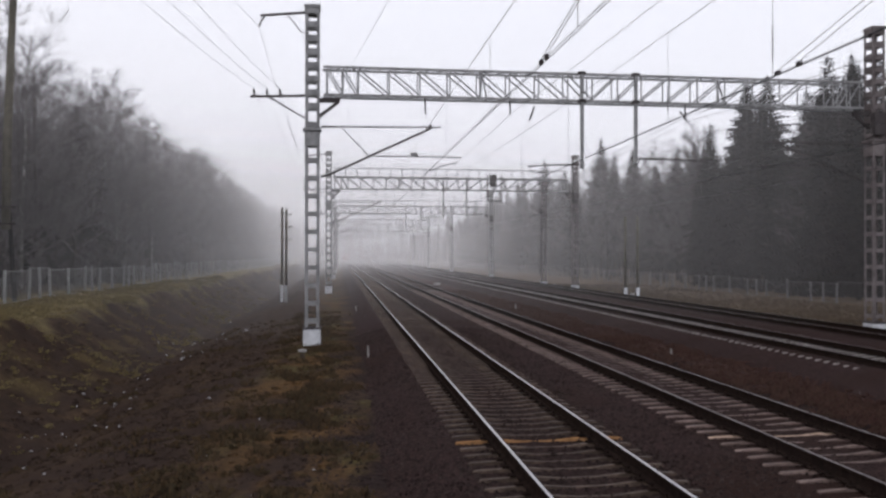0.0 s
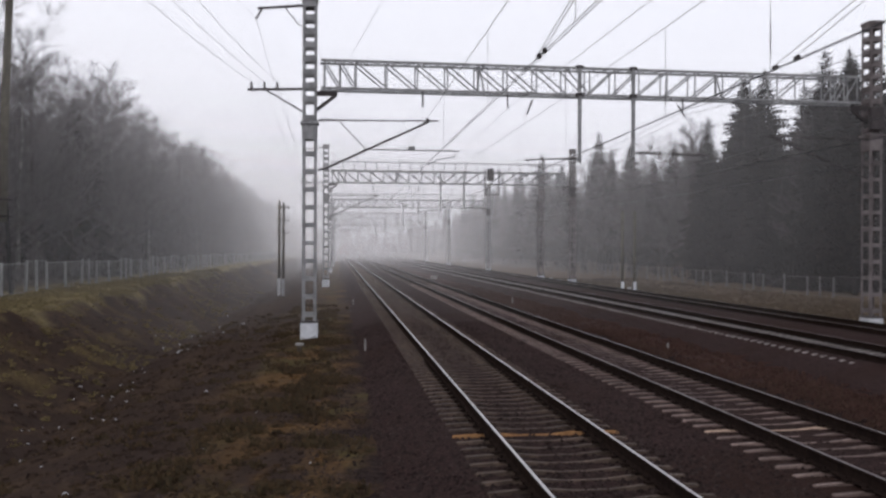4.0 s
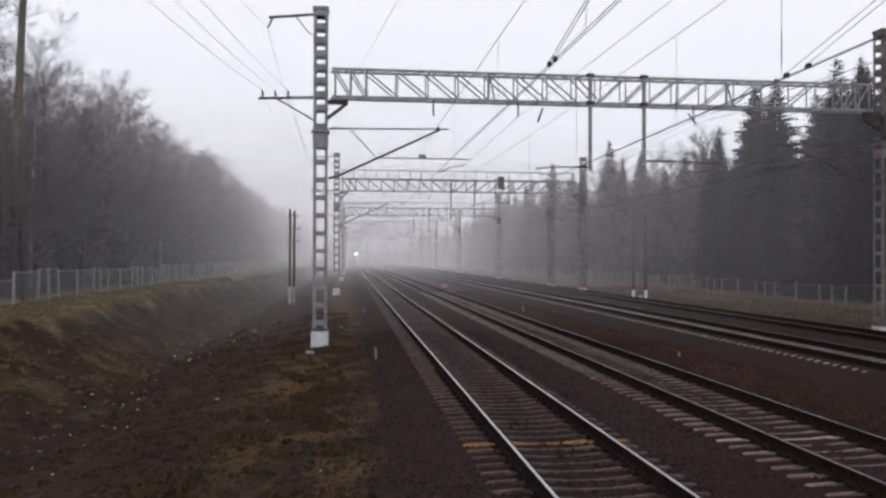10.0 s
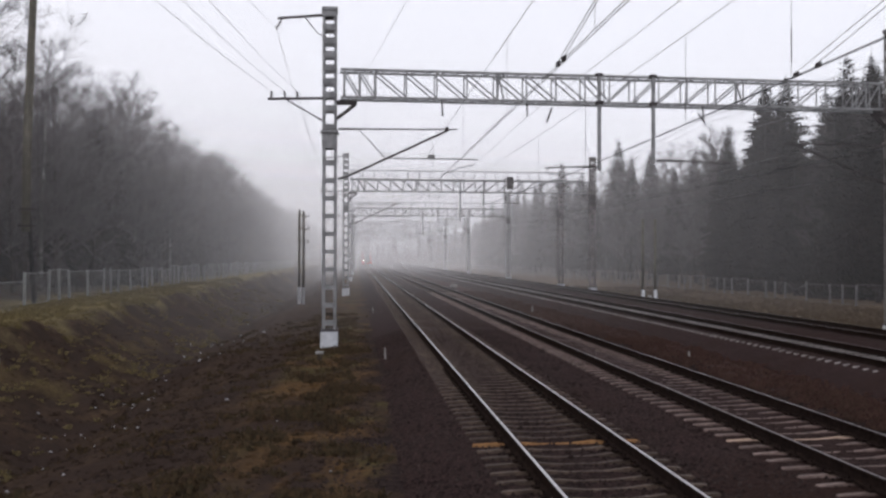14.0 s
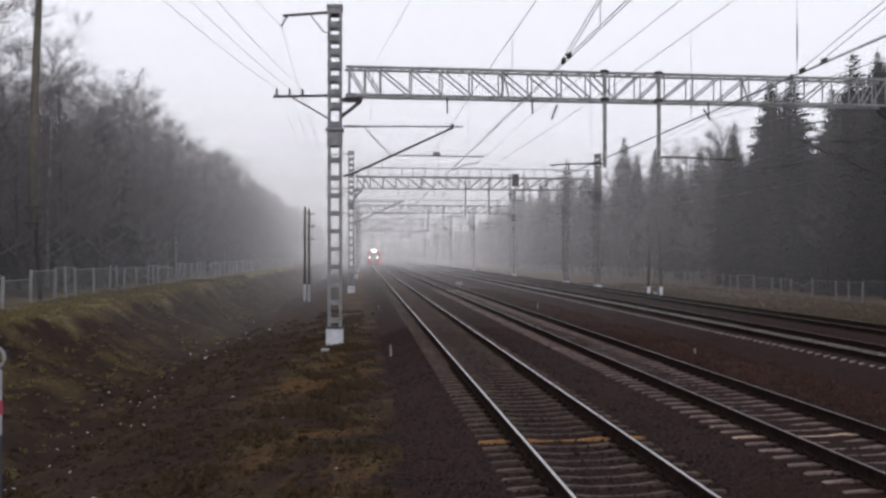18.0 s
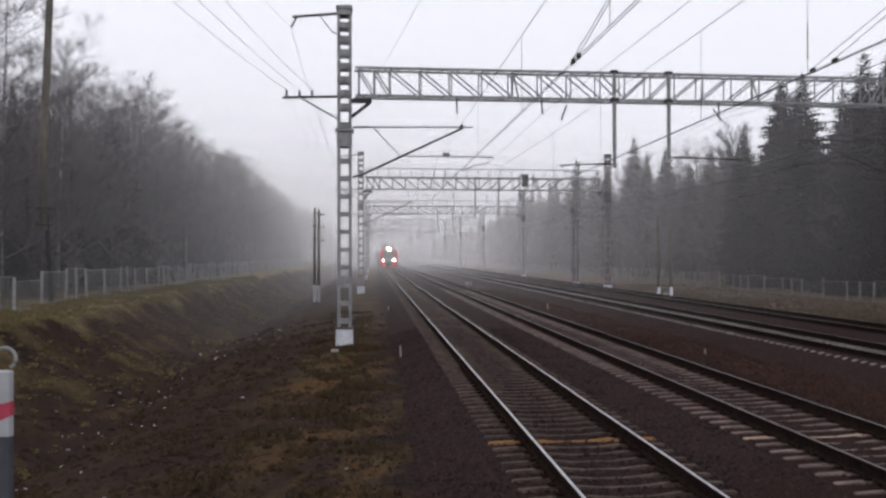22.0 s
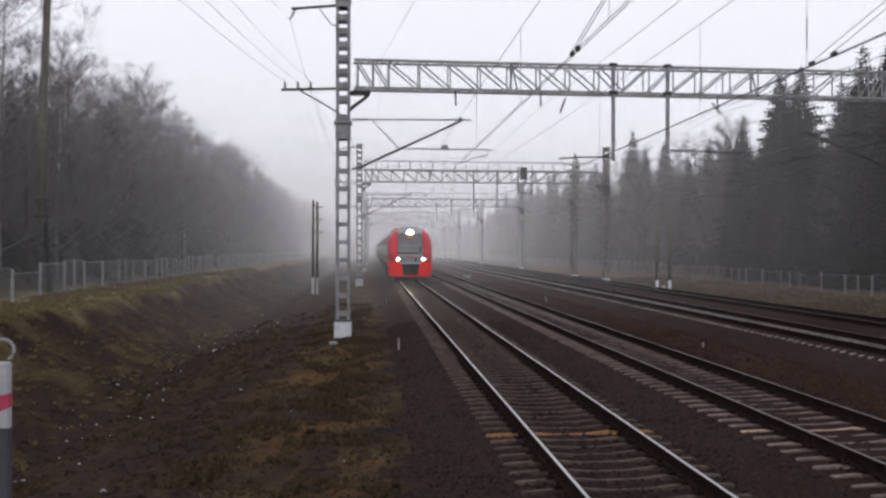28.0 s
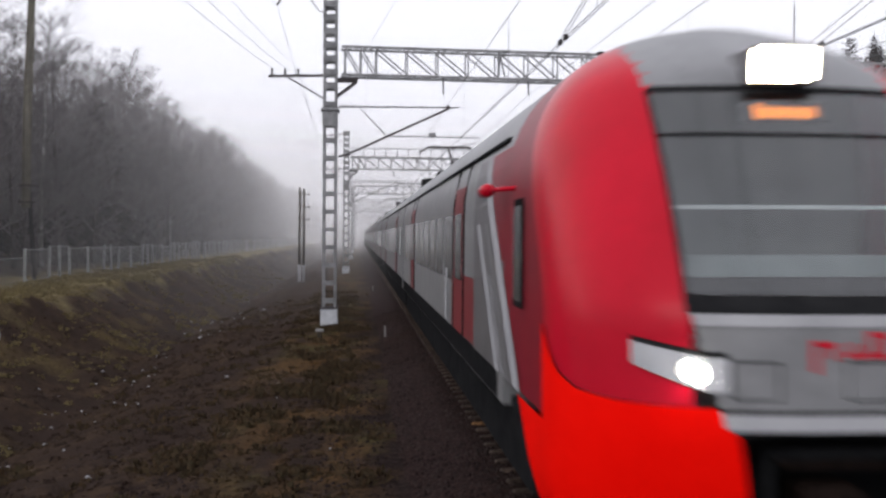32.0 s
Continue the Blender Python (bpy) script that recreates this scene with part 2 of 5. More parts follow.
M_DOORRED = mat("dull_red_door", [(0.15, 0.018, 0.024), (0.22, 0.026, 0.032)], 2.5, 6, 0.4, 0, 0, local=True, spec=0.3)
M_BRIGHTRED = mat("signal_red_paint", [(0.88, 0.003, 0.001), (0.97, 0.005, 0.002)], 2, 5, 0.5, 0, 0, local=True, spec=0.02)
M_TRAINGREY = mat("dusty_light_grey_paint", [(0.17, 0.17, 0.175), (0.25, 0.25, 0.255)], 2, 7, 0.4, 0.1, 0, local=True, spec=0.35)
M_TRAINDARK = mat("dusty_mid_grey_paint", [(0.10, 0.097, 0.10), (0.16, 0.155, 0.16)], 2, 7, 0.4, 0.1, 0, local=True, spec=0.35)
M_TRAINWHITE = mat("off_white_paint", [(0.34, 0.34, 0.355), (0.46, 0.46, 0.475)], 2, 6, 0.4, 0, 0, local=True)
M_TINTED = mat("tinted_glass", [(0.04, 0.042, 0.044), (0.07, 0.072, 0.075)], 1, 3, 0.12, 0, 0, local=True, spec=0.5)
M_RUBBER = mat("black_rubber", [(0.012, 0.012, 0.013), (0.024, 0.024, 0.025)], 5, 4, 0.7, local=True)
M_BLACK = mat("matt_black", [(0.010, 0.010, 0.011), (0.022, 0.022, 0.023)], 4, 4, 0.6, local=True)
M_CABGREY = mat("cab_grey", [(0.18, 0.195, 0.205), (0.26, 0.28, 0.29)], 2, 4, 0.7, local=True)
M_PALEBAR = mat("pale_grey_bar", [(0.50, 0.52, 0.53), (0.58, 0.60, 0.61)], 2, 4, 0.8, local=True)
M_CHROME = mat("bright_reflector", [(0.42, 0.42, 0.43), (0.58, 0.58, 0.59)], 3, 3, 0.25, 0.8, local=True)
M_LAMP = glow("lit_lamp_white", (1.0, 0.96, 0.88), 6.0)
M_BEAM_TOP = glow("headlight_warm", (1.0, 0.88, 0.60), 1700.0)
M_BEAM = glow("headlight_filament_white", (1.0, 0.95, 0.86), 260.0)
M_AMBER = glow("amber_display", (1.0, 0.25, 0.012), 1.25)
M_GLASS = bpy.data.materials.new("windscreen_glass")
M_GLASS.use_nodes = True
glass_bsdf = M_GLASS.node_tree.nodes["Principled BSDF"]
glass_bsdf.inputs["Transmission Weight"].default_value, glass_bsdf.inputs["Roughness"].default_value = 1.0, 0.02
glass_bsdf.inputs["IOR"].default_value, glass_bsdf.inputs["Base Color"].default_value = 1.05, (0.55, 0.62, 0.63, 1)
glass_bsdf.inputs["Coat IOR"].default_value = 1.9
glass_bsdf.inputs["Coat Weight"].default_value, glass_bsdf.inputs["Coat Roughness"].default_value = 1.0, 0.03
M_BIRCH = mat("pale_birch_bark", [(0.03, 0.027, 0.025), (0.12, 0.115, 0.11), (0.3, 0.29, 0.28)], 2, 6, 0.9, 0, 0.3, 20)
M_TWIG = mat("bare_brown_twigs", [(0.062, 0.055, 0.057), (0.105, 0.094, 0.096)], 2, 3, 0.95, vary=0.25)
M_NEEDLE = mat("dark_spruce_needles", [(0.0165, 0.0142, 0.0140), (0.032, 0.0275, 0.027)], 2, 4, 0.9, vary=0.3)


def fog_material(alpha):
    m = bpy.data.materials.new("thin_fog")
    m.use_nodes = True
    n, l = m.node_tree.nodes, m.node_tree.links
    n.remove(n["Principled BSDF"])
    tr, di, tl = n.new("ShaderNodeBsdfTransparent"), n.new("ShaderNodeBsdfDiffuse"), n.new("ShaderNodeBsdfTranslucent")
    for s in (di, tl):
        s.inputs["Color"].default_value = (0.97, 0.955, 0.955, 1)
    m1, m2 = n.new("ShaderNodeMixShader"), n.new("ShaderNodeMixShader")
    m1.inputs["Fac"].default_value = 0.35
    l.new(di.outputs[0], m1.inputs[1])
    l.new(tl.outputs[0], m1.inputs[2])
    geo = n.new("ShaderNodeNewGeometry")
    sep = n.new("ShaderNodeSeparateXYZ")
    l.new(geo.outputs["Position"], sep.inputs["Vector"])
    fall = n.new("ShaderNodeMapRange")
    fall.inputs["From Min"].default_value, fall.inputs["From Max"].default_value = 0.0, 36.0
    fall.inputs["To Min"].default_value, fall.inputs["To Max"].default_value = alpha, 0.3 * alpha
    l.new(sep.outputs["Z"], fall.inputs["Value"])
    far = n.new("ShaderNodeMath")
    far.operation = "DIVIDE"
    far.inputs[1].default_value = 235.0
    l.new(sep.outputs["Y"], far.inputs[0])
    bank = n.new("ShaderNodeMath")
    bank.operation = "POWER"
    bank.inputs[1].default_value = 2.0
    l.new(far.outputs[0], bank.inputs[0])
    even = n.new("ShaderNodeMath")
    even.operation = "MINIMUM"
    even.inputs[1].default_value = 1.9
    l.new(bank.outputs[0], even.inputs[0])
    # Near fog thins towards the ground, standing in partly for shade under trees.
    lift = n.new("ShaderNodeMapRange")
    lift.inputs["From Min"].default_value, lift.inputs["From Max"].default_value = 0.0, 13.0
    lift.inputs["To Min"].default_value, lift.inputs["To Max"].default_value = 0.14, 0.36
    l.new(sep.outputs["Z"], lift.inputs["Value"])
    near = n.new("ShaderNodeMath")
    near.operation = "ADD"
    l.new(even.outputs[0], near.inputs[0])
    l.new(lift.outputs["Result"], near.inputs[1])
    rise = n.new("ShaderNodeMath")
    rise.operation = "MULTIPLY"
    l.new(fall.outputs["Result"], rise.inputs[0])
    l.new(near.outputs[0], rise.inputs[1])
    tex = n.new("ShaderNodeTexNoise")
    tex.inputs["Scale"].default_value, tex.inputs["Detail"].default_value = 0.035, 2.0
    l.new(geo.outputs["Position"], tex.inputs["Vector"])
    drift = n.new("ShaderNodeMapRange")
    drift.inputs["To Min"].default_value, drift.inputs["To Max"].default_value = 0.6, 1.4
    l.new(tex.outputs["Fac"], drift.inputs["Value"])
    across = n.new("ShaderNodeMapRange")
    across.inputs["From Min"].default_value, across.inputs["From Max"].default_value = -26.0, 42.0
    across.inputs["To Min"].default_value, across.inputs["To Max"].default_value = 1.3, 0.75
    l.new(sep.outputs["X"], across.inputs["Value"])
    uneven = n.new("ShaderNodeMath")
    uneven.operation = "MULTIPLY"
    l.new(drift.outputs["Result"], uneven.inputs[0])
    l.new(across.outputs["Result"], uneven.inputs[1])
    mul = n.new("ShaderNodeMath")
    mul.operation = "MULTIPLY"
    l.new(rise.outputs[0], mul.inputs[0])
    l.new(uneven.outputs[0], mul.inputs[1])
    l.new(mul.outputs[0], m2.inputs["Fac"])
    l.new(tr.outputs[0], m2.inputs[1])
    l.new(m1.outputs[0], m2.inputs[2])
    l.new(m2.outputs[0], n["Material Output"].inputs["Surface"])
    return m


# ---- mesh tools ----
class Geo:
    """Collects vertices and faces of one mesh."""

    def __init__(self):
        self.v, self.f, self.m = [], [], []

    def add(self, verts, faces, slot=0):
        k = len(self.v)
        self.v += [tuple(p) for p in verts]
        self.f += [tuple(i + k for i in f) for f in faces]
        self.m += [slot] * len(faces)
        return self

    def box(self, c, s, turn=None, slot=0):
        x, y, z = s[0] / 2, s[1] / 2, s[2] / 2
        p = [Vector((i * x, j * y, k * z)) for k in (-1, 1) for j in (-1, 1) for i in (-1, 1)]
        if turn is not None:
            p = [turn @ q for q in p]
        p = [q + Vector(c) for q in p]
        return self.add(p, [(0, 2, 3, 1), (4, 5, 7, 6), (0, 1, 5, 4), (2, 6, 7, 3), (0, 4, 6, 2), (1, 3, 7, 5)], slot)

    def chamfered(self, c, s, e=0.02, slot=0):
        """A box with bevelled upright and top edges."""
        x, y, z = s[0] / 2, s[1] / 2, s[2] / 2
        ring = lambda a, b: [(a - e, -b, 0), (a, -b + e, 0), (a, b - e, 0), (a - e, b, 0), (-a + e, b, 0), (-a, b - e, 0), (-a, -b + e, 0), (-a + e, -b, 0)]
        p = []
        for h, d in ((-z, 0), (z - e, 0), (z, e)):
            p += [(q[0] + c[0], q[1] + c[1], h + c[2]) for q in ring(x - d, y - d)]
        f = [tuple(range(7, -1, -1)), tuple(range(16, 24))]
        for r in (0, 8):
            f += [(r + i, r + (i + 1) % 8, r + 8 + (i + 1) % 8, r + 8 + i) for i in range(8)]
        return self.add(p, f, slot)

    def beam(self, a, b, w, h=None, slot=0, up=(0, 0, 1)):
        a, b = Vector(a), Vector(b)
        h = w if h is None else h
        d = (b - a).normalized()
        u = Vector(up)
        if abs(d.dot(u)) > 0.95:
            u = Vector((0, 1, 0))
        s = d.cross(u).normalized() * (w / 2)
        t = s.cross(d).normalized() * (h / 2)
        p = [q + i * s + j * t for q in (a, b) for i, j in ((-1, -1), (1, -1), (1, 1), (-1, 1))]
        return self.add(p, [(3, 2, 1, 0), (4, 5, 6, 7)] + [(i, (i + 1) % 4, 4 + (i + 1) % 4, 4 + i) for i in range(4)], slot)

    def tube(self, pts, radii, n=6, slot=0, caps=True):
        pts = [Vector(p) for p in pts]
        if not isinstance(radii, (list, tuple)):
            radii = [radii] * len(pts)
        p, f = [], []
        for i, q in enumerate(pts):
            d = (pts[min(i + 1, len(pts) - 1)] - pts[max(i - 1, 0)]).normalized()
            u = Vector((0, 0, 1)) if abs(d.z) < 0.9 else Vector((1, 0, 0))
            s = d.cross(u).normalized()
            t = s.cross(d)
            p += [q + radii[i] * (math.cos(2 * math.pi * k / n) * s + math.sin(2 * math.pi * k / n) * t) for k in range(n)]
        for i in range(len(pts) - 1):
            f += [(i * n + k, i * n + (k + 1) % n, (i + 1) * n + (k + 1) % n, (i + 1) * n + k) for k in range(n)]
        if caps:
            f += [tuple(range(n - 1, -1, -1)), tuple(range(len(p) - n, len(p)))]
        return self.add(p, f, slot)

    def ring(self, c, r, wire, axis="y", n=20, m=6, arc=(0, 360)):
        a0, a1 = radians(arc[0]), radians(arc[1])
        pts = []
        for i in range(n + 1):
            a = a0 + (a1 - a0) * i / n
            o = (r * math.cos(a), 0, r * math.sin(a)) if axis == "y" else (0, r * math.cos(a), r * math.sin(a))
            pts.append(Vector(c) + Vector(o))
        return self.tube(pts, wire, m)

    def grid(self, rows, slot=0):
        """A sheet from rows of points."""
        n = len(rows[0])
        f = [(r * n + c, r * n + c + 1, (r + 1) * n + c + 1, (r + 1) * n + c) for r in range(len(rows) - 1) for c in range(n - 1)]
        return self.add([p for r in rows for p in r], f, slot)

    def mesh(self, name, mats, smooth=False):
        me = bpy.data.meshes.new(name)
        me.from_pydata(self.v, [], self.f)
        for m in mats if isinstance(mats, (list, tuple)) else [mats]:
            me.materials.append(m)
        me.polygons.foreach_set("material_index", self.m)
        if smooth:
            me.polygons.foreach_set("use_smooth", [True] * len(self.f))
        me.update()
        return me


def part(name, geo, material, parent=None, label="", smooth=False, at=None):
    ob = new(name, geo if isinstance(geo, bpy.types.Mesh) else geo.mesh(name, material, smooth))
    if parent is not None:
        ob.parent = parent
    if at is not None:
        ob.matrix_basis = at
    if label:
        ob["label"] = label
    return ob


def thing(name, label, category, group="", at=None, kind=""):
    ob = new(name)
    if at is not None:
        ob.matrix_basis = at
    return tagged(ob, label, category, group, kind)


def structure(name, geo, material, label="", smooth=False):
    return tagged(part(name, geo, material, None, "", smooth), label, "", "", "structure")


# ---- plan: the camera's foot is the origin, rails run along y, rail heads lie at z = 0 ----
TRACKS = [3.14, 7.22, 14.62, 19.25]
SKEW = math.tan(radians(3.4))
GANTRIES = [-14.5, 38.5, 92.0, 145.0, 198.0, 251.0, 304.0, 357.0]
PROFILE = [(-900, 0.9), (-120, 0.6), (-40, 0.35), (-19, 0.15), (-16, 0.12), (-13.6, 0.3), (-12.2, 0.34), (-11.7, 0.02), (-11.1, -0.52), (-9.9, -1.12), (-8.5, -1.75), (-7.5, -2.05),
           (-6.5, -1.75), (-5.2, -1.2), (-3.4, -0.8), (-2.0, -0.62), (0.6, -0.55), (9.9, -0.55), (11, -0.6), (13, -0.62), (21.5, -0.55), (23.5, -0.62), (30, -0.85), (38, -0.75), (60, -0.5), (900, 0.5)]
PX, PZ = [p[0] for p in PROFILE], [p[1] for p in PROFILE]


def ground_z(x, y):
    z = float(np.interp(x, PX, PZ))
    rough = 0.3 if x < -6 else 0.16 if x < -1.5 else 0.06
    if 1.0 < x < 21.8:
        rough = 0.02
    z += rough * (noise.noise((x * 0.35, y * 0.22, 1.0)) + 0.45 * noise.noise((x * 1.3, y * 1.1, 5.0)) + 0.2 * noise.noise((x * 3.1, y * 2.9, 9.0)))
    if -12.2 < x < -8:
        z += 0.34 * min(1.0, (x + 12.2) * 1.2, (-8 - x) * 0.6) * noise.noise((x * 0.25 + y * 0.12, y * 0.42, 12.0))
    if -15.5 < x < -11:
        z += 0.16 * min(1.0, (x + 15.5), (-11 - x)) * noise.noise((x * 0.8, y * 0.55, 21.0))
    if -13 < x < -4:
        z += 0.3 * noise.noise((x * 0.1, y * 0.09, 2.0))
    return z


def build_ground():
    xs = [-900, -500, -250, -120, -80, -60, -48, -40, -34, -29, -25, -22]
    x = -20.0
    while x < 1.2:
        xs.append(round(x, 3))
        x += 0.3 if x < -14 else 0.18
    xs += [1.2, 2, 4, 6, 8, 10, 10.4, 10.8, 11.2, 11.6, 12, 12.4, 12.8, 13.2, 14, 17, 20, 21.5, 22, 22.5, 23, 24, 25, 26.5, 28, 30, 32, 34, 36, 39, 43, 48, 55, 65, 80, 120, 250, 500, 900]
    ys = [-120, -60, -30, -15, -5, 0, 4]
    y = 6.0
    while y < 2600:
        ys.append(y)
        y += max(0.22, (y - 6) * 0.016)
    g = Geo()
    g.grid([[(x, y, ground_z(x, y)) for x in xs] for y in ys])
    structure("ground", g, M_GROUND, "uneven dark earth and dead yellowed grass beside the railway", True)


def build_bed(name, left, right, buried=False):
    """Crushed stone under a pair of tracks; buried: heaped over the sleepers but for their ends and a strip inside the rails."""
    prof = [(left - 2.7, -0.64), (left - 1.62, -0.26), (left - 1.3, -0.243), (left + 1.3, -0.243), ((left + right) / 2, -0.23), (right - 1.45, -0.235), (right - 1.2, -0.228), (right + 1.2, -0.228), (right + 1.62, -0.25), (right + 2.5, -0.64)]
    if buried:
        prof = [(left - 2.7, -0.64), (left - 1.55, -0.28), (left - 1.32, -0.245), (left - 1.08, -0.18)]
        for c in (left, right):
            prof += [(c - 0.7, -0.178), (c + 0.18, -0.192), (c + 0.36, -0.225), (c + 0.66, -0.225), (c + 0.95, -0.18)]
        prof += [(right + 1.15, -0.185), (right + 1.5, -0.27), (right + 2.5, -0.64)]
    px, pz = [p[0] for p in prof], [p[1] for p in prof]
    xs = np.arange(px[0], px[-1] + 0.01, 0.14)
    ys, y = [-60, -20, 0], 4.0
    while y < 2000:
        ys.append(y)
        y += max(0.14, (y - 6) * 0.012)
    g = Geo()
    g.grid([[(float(x), y, float(np.interp(x, px, pz)) + (0.012 * noise.noise((x * 5, y * 5, 3)) + 0.014 * noise.noise((x * 1.1, y * 0.7, 8)) if y < 120 else 0)) for x in xs] for y in ys])
    structure(name, g, M_BALLAST, "dark brown-grey crushed stone bed under the tracks", True)


def rail_geo(top):
    prof = [(-0.075, -0.18), (-0.075, -0.168), (-0.012, -0.145), (-0.010, -0.05), (-0.036, -0.036), (-0.037, -0.008), (-0.028, 0.0), (-0.02, 0.001), (0.02, 0.001), (0.028, 0.0), (0.037, -0.008), (0.036, -0.036), (0.010, -0.05), (0.012, -0.145), (0.075, -0.168), (0.075, -0.18)]
    g = Geo()
    n = len(prof)
    ys = [-60, 20, 60, 150, 400, 1500]
    p = [(x, y, z) for y in ys for x, z in prof]
    for r in range(len(ys) - 1):
        for i in range(n):
            q = [(r * n + i), (r * n + (i + 1) % n), ((r + 1) * n + (i + 1) % n), ((r + 1) * n + i)]
            g.f.append(tuple(q))
            g.m.append(1 if i == 7 else 0)
    g.v = p
    return g.mesh("rail", [M_RUST, top])


def sleeper_geo(g, x, y, z):
    """A concrete sleeper: high at the rail seats, waisted in the middle."""
    st = [(-1.35, 0.07, 0.0), (-1.33, 0.08, 0.015), (-0.98, 0.076, 0.03), (-0.58, 0.076, 0.03), (-0.25, 0.062, 0.0), (0.25, 0.062, 0.0), (0.58, 0.076, 0.03), (0.98, 0.076, 0.03), (1.33, 0.08, 0.015), (1.35, 0.07, 0.0)]
    p, f = [], []
    for sx, w, h in st:
        p += [(x + sx, y - w, z - 0.16), (x + sx, y - w, z + h - 0.085), (x + sx, y - w + 0.028, z + h), (x + sx, y + w - 0.028, z + h), (x + sx, y + w, z + h - 0.085), (x + sx, y + w, z - 0.16)]
    for i in range(len(st) - 1):
        f += [(i * 6 + k, i * 6 + k + 1, i * 6 + 7 + k, i * 6 + 6 + k) for k in range(5)]
    f += [(5, 4, 3, 2, 1, 0), tuple(range(len(p) - 6, len(p)))]
    g.add(p, f)


def build_tracks():
    bright, dull = rail_geo(M_POLISHED), rail_geo(M_DULLRAIL)
    one = Geo()
    sleeper_geo(one, 0, 0, 0)
    clip = Geo().chamfered((0, 0, 0.06), (0.09, 0.12, 0.035), 0.012).tube([(0.005, 0, 0.06), (0.005, 0, 0.125)], 0.014, 6)
    sl, sl2, slm = one.mesh("sleeper", M_SLEEPER), one.mesh("sleeper_pale", M_SLEEPER_PALE), one.mesh("sleeper_grey", M_SLEEPER_MID)
    cl, timber, tan = clip.mesh("rail_clip", M_RUST), one.mesh("sleeper_timber", M_TIMBER), one.mesh("sleeper_tan", M_SLEEPER_TAN)
    for i, x in enumerate(TRACKS):
        tr = thing("track", ("main line track with polished rails on concrete sleepers" if i < 2 else "track with dull rails on pale concrete sleepers"), "track", "railway tracks", pose(x, 0, 0))
        for s in (-1, 1):
            part("rail", bright if i == 0 else dull, None, tr, "rail with bright worn head" if i == 0 else "brown rail with a dull head", at=pose(s * 0.7975, 0, 0))
        y0, near = (8.08, 88.0) if i == 0 else (8.14, 88.0) if i == 1 else (26.0, 92.0)
        step, y, k = 0.5435, y0, 0
        rest = Geo()
        while y < 420:
            j = random.uniform(-0.02, 0.02)
            if y < near:
                worn = i < 2 and 16.0 < y < 16.5
                ob = part("sleeper", timber if worn and i == 0 else tan if worn else sl2 if i == 2 else slm if i == 1 else sl, None, tr, at=pose(0, y + j, -0.225, 0, 0, 4.6 + random.uniform(-0.5, 0.5)))
                if y < 27:
                    for cx in (-0.9125, -0.6825, 0.6825, 0.9125):
                        part("rail_clip", cl, None, ob, at=pose(cx, 0, 0))
            else:
                sleeper_geo(rest, 0, y, -0.225)
            y += step
        tagged(part("far_sleepers", rest, M_SLEEPER if i != 2 else M_SLEEPER_PALE, tr), kind="stuff")


# ---- masts, crossbeams and wires ----
def lattice_mast(h=11.9, w=0.5, d=0.7, paint=None):
    """A mast of four angles with flat battens; local origin at rail level."""
    paint = paint or M_GALV
    root = new("catenary_mast")
    leg = Geo()
    leg.box((-0.045, 0, h / 2), (0.09, 0.012, h)).box((0, -0.045, h / 2), (0.012, 0.09, h))
    leg = leg.mesh("leg", paint)
    for k, (sx, sy) in enumerate(((1, 1), (-1, 1), (-1, -1), (1, -1))):
        part("leg", leg, None, root, at=pose(sx * w / 2, sy * d / 2, 0, 0, 0, 90 * k))
    bats = {}
    z = 0.3
    while z < h - 0.15:
        tall = 0.15 if z < 7.6 else 0.22
        if tall not in bats:
            bats[tall] = (Geo().box((0, 0, 0), (w - 0.03, 0.014, tall)).mesh("batten", paint), Geo().box((0, 0, 0), (0.014, d - 0.03, tall)).mesh("batten", paint))
        for s in (-1, 1):
            part("batten", bats[tall][0], None, root, at=pose(0, s * (d / 2 + 0.008), z))
            part("batten", bats[tall][1], None, root, at=pose(s * (w / 2 + 0.008), 0, z + 0.02))
        z += 0.66 if z < 7.6 else 0.5
    part("cap", Geo().chamfered((0, 0, h), (w + 0.09, d + 0.09, 0.12)), paint, root)
    part("collar", Geo().chamfered((0, 0, 7.36), (w + 0.17, d + 0.17, 0.1)).chamfered((0, 0, 7.02), (w + 0.05, d + 0.05, 0.56)), paint, root)
    part("base_plate", Geo().chamfered((0, 0, 0.05), (w + 0.18, d + 0.16, 0.06)), M_DARKSTEEL, root)
    for sx in (-1, 1):
        part("anchor_bolt", Geo().tube([(sx * (w / 2 + 0.03), -d / 2 - 0.03, 0.02), (sx * (w / 2 + 0.03), -d / 2 - 0.03, 0.2)], 0.02, 6), M_DARKSTEEL, root)
    return root


def insulator(name, a, b, parent=None, r=0.055, label=""):
    """Ribbed insulator between two points."""
    a, b = Vector(a), Vector(b)
    n = 8
    pts, rad = [], []
    for i in range(n):
        for f, q in ((0.0, 0.35), (0.25, 1.0), (0.6, 0.9), (0.7, 0.35)):
            pts.append(a.lerp(b, (i + f) / n))
            rad.append(r * q)
    return part(name, Geo().tube(pts, rad, 8), M_DARKSTEEL, parent, label, True)


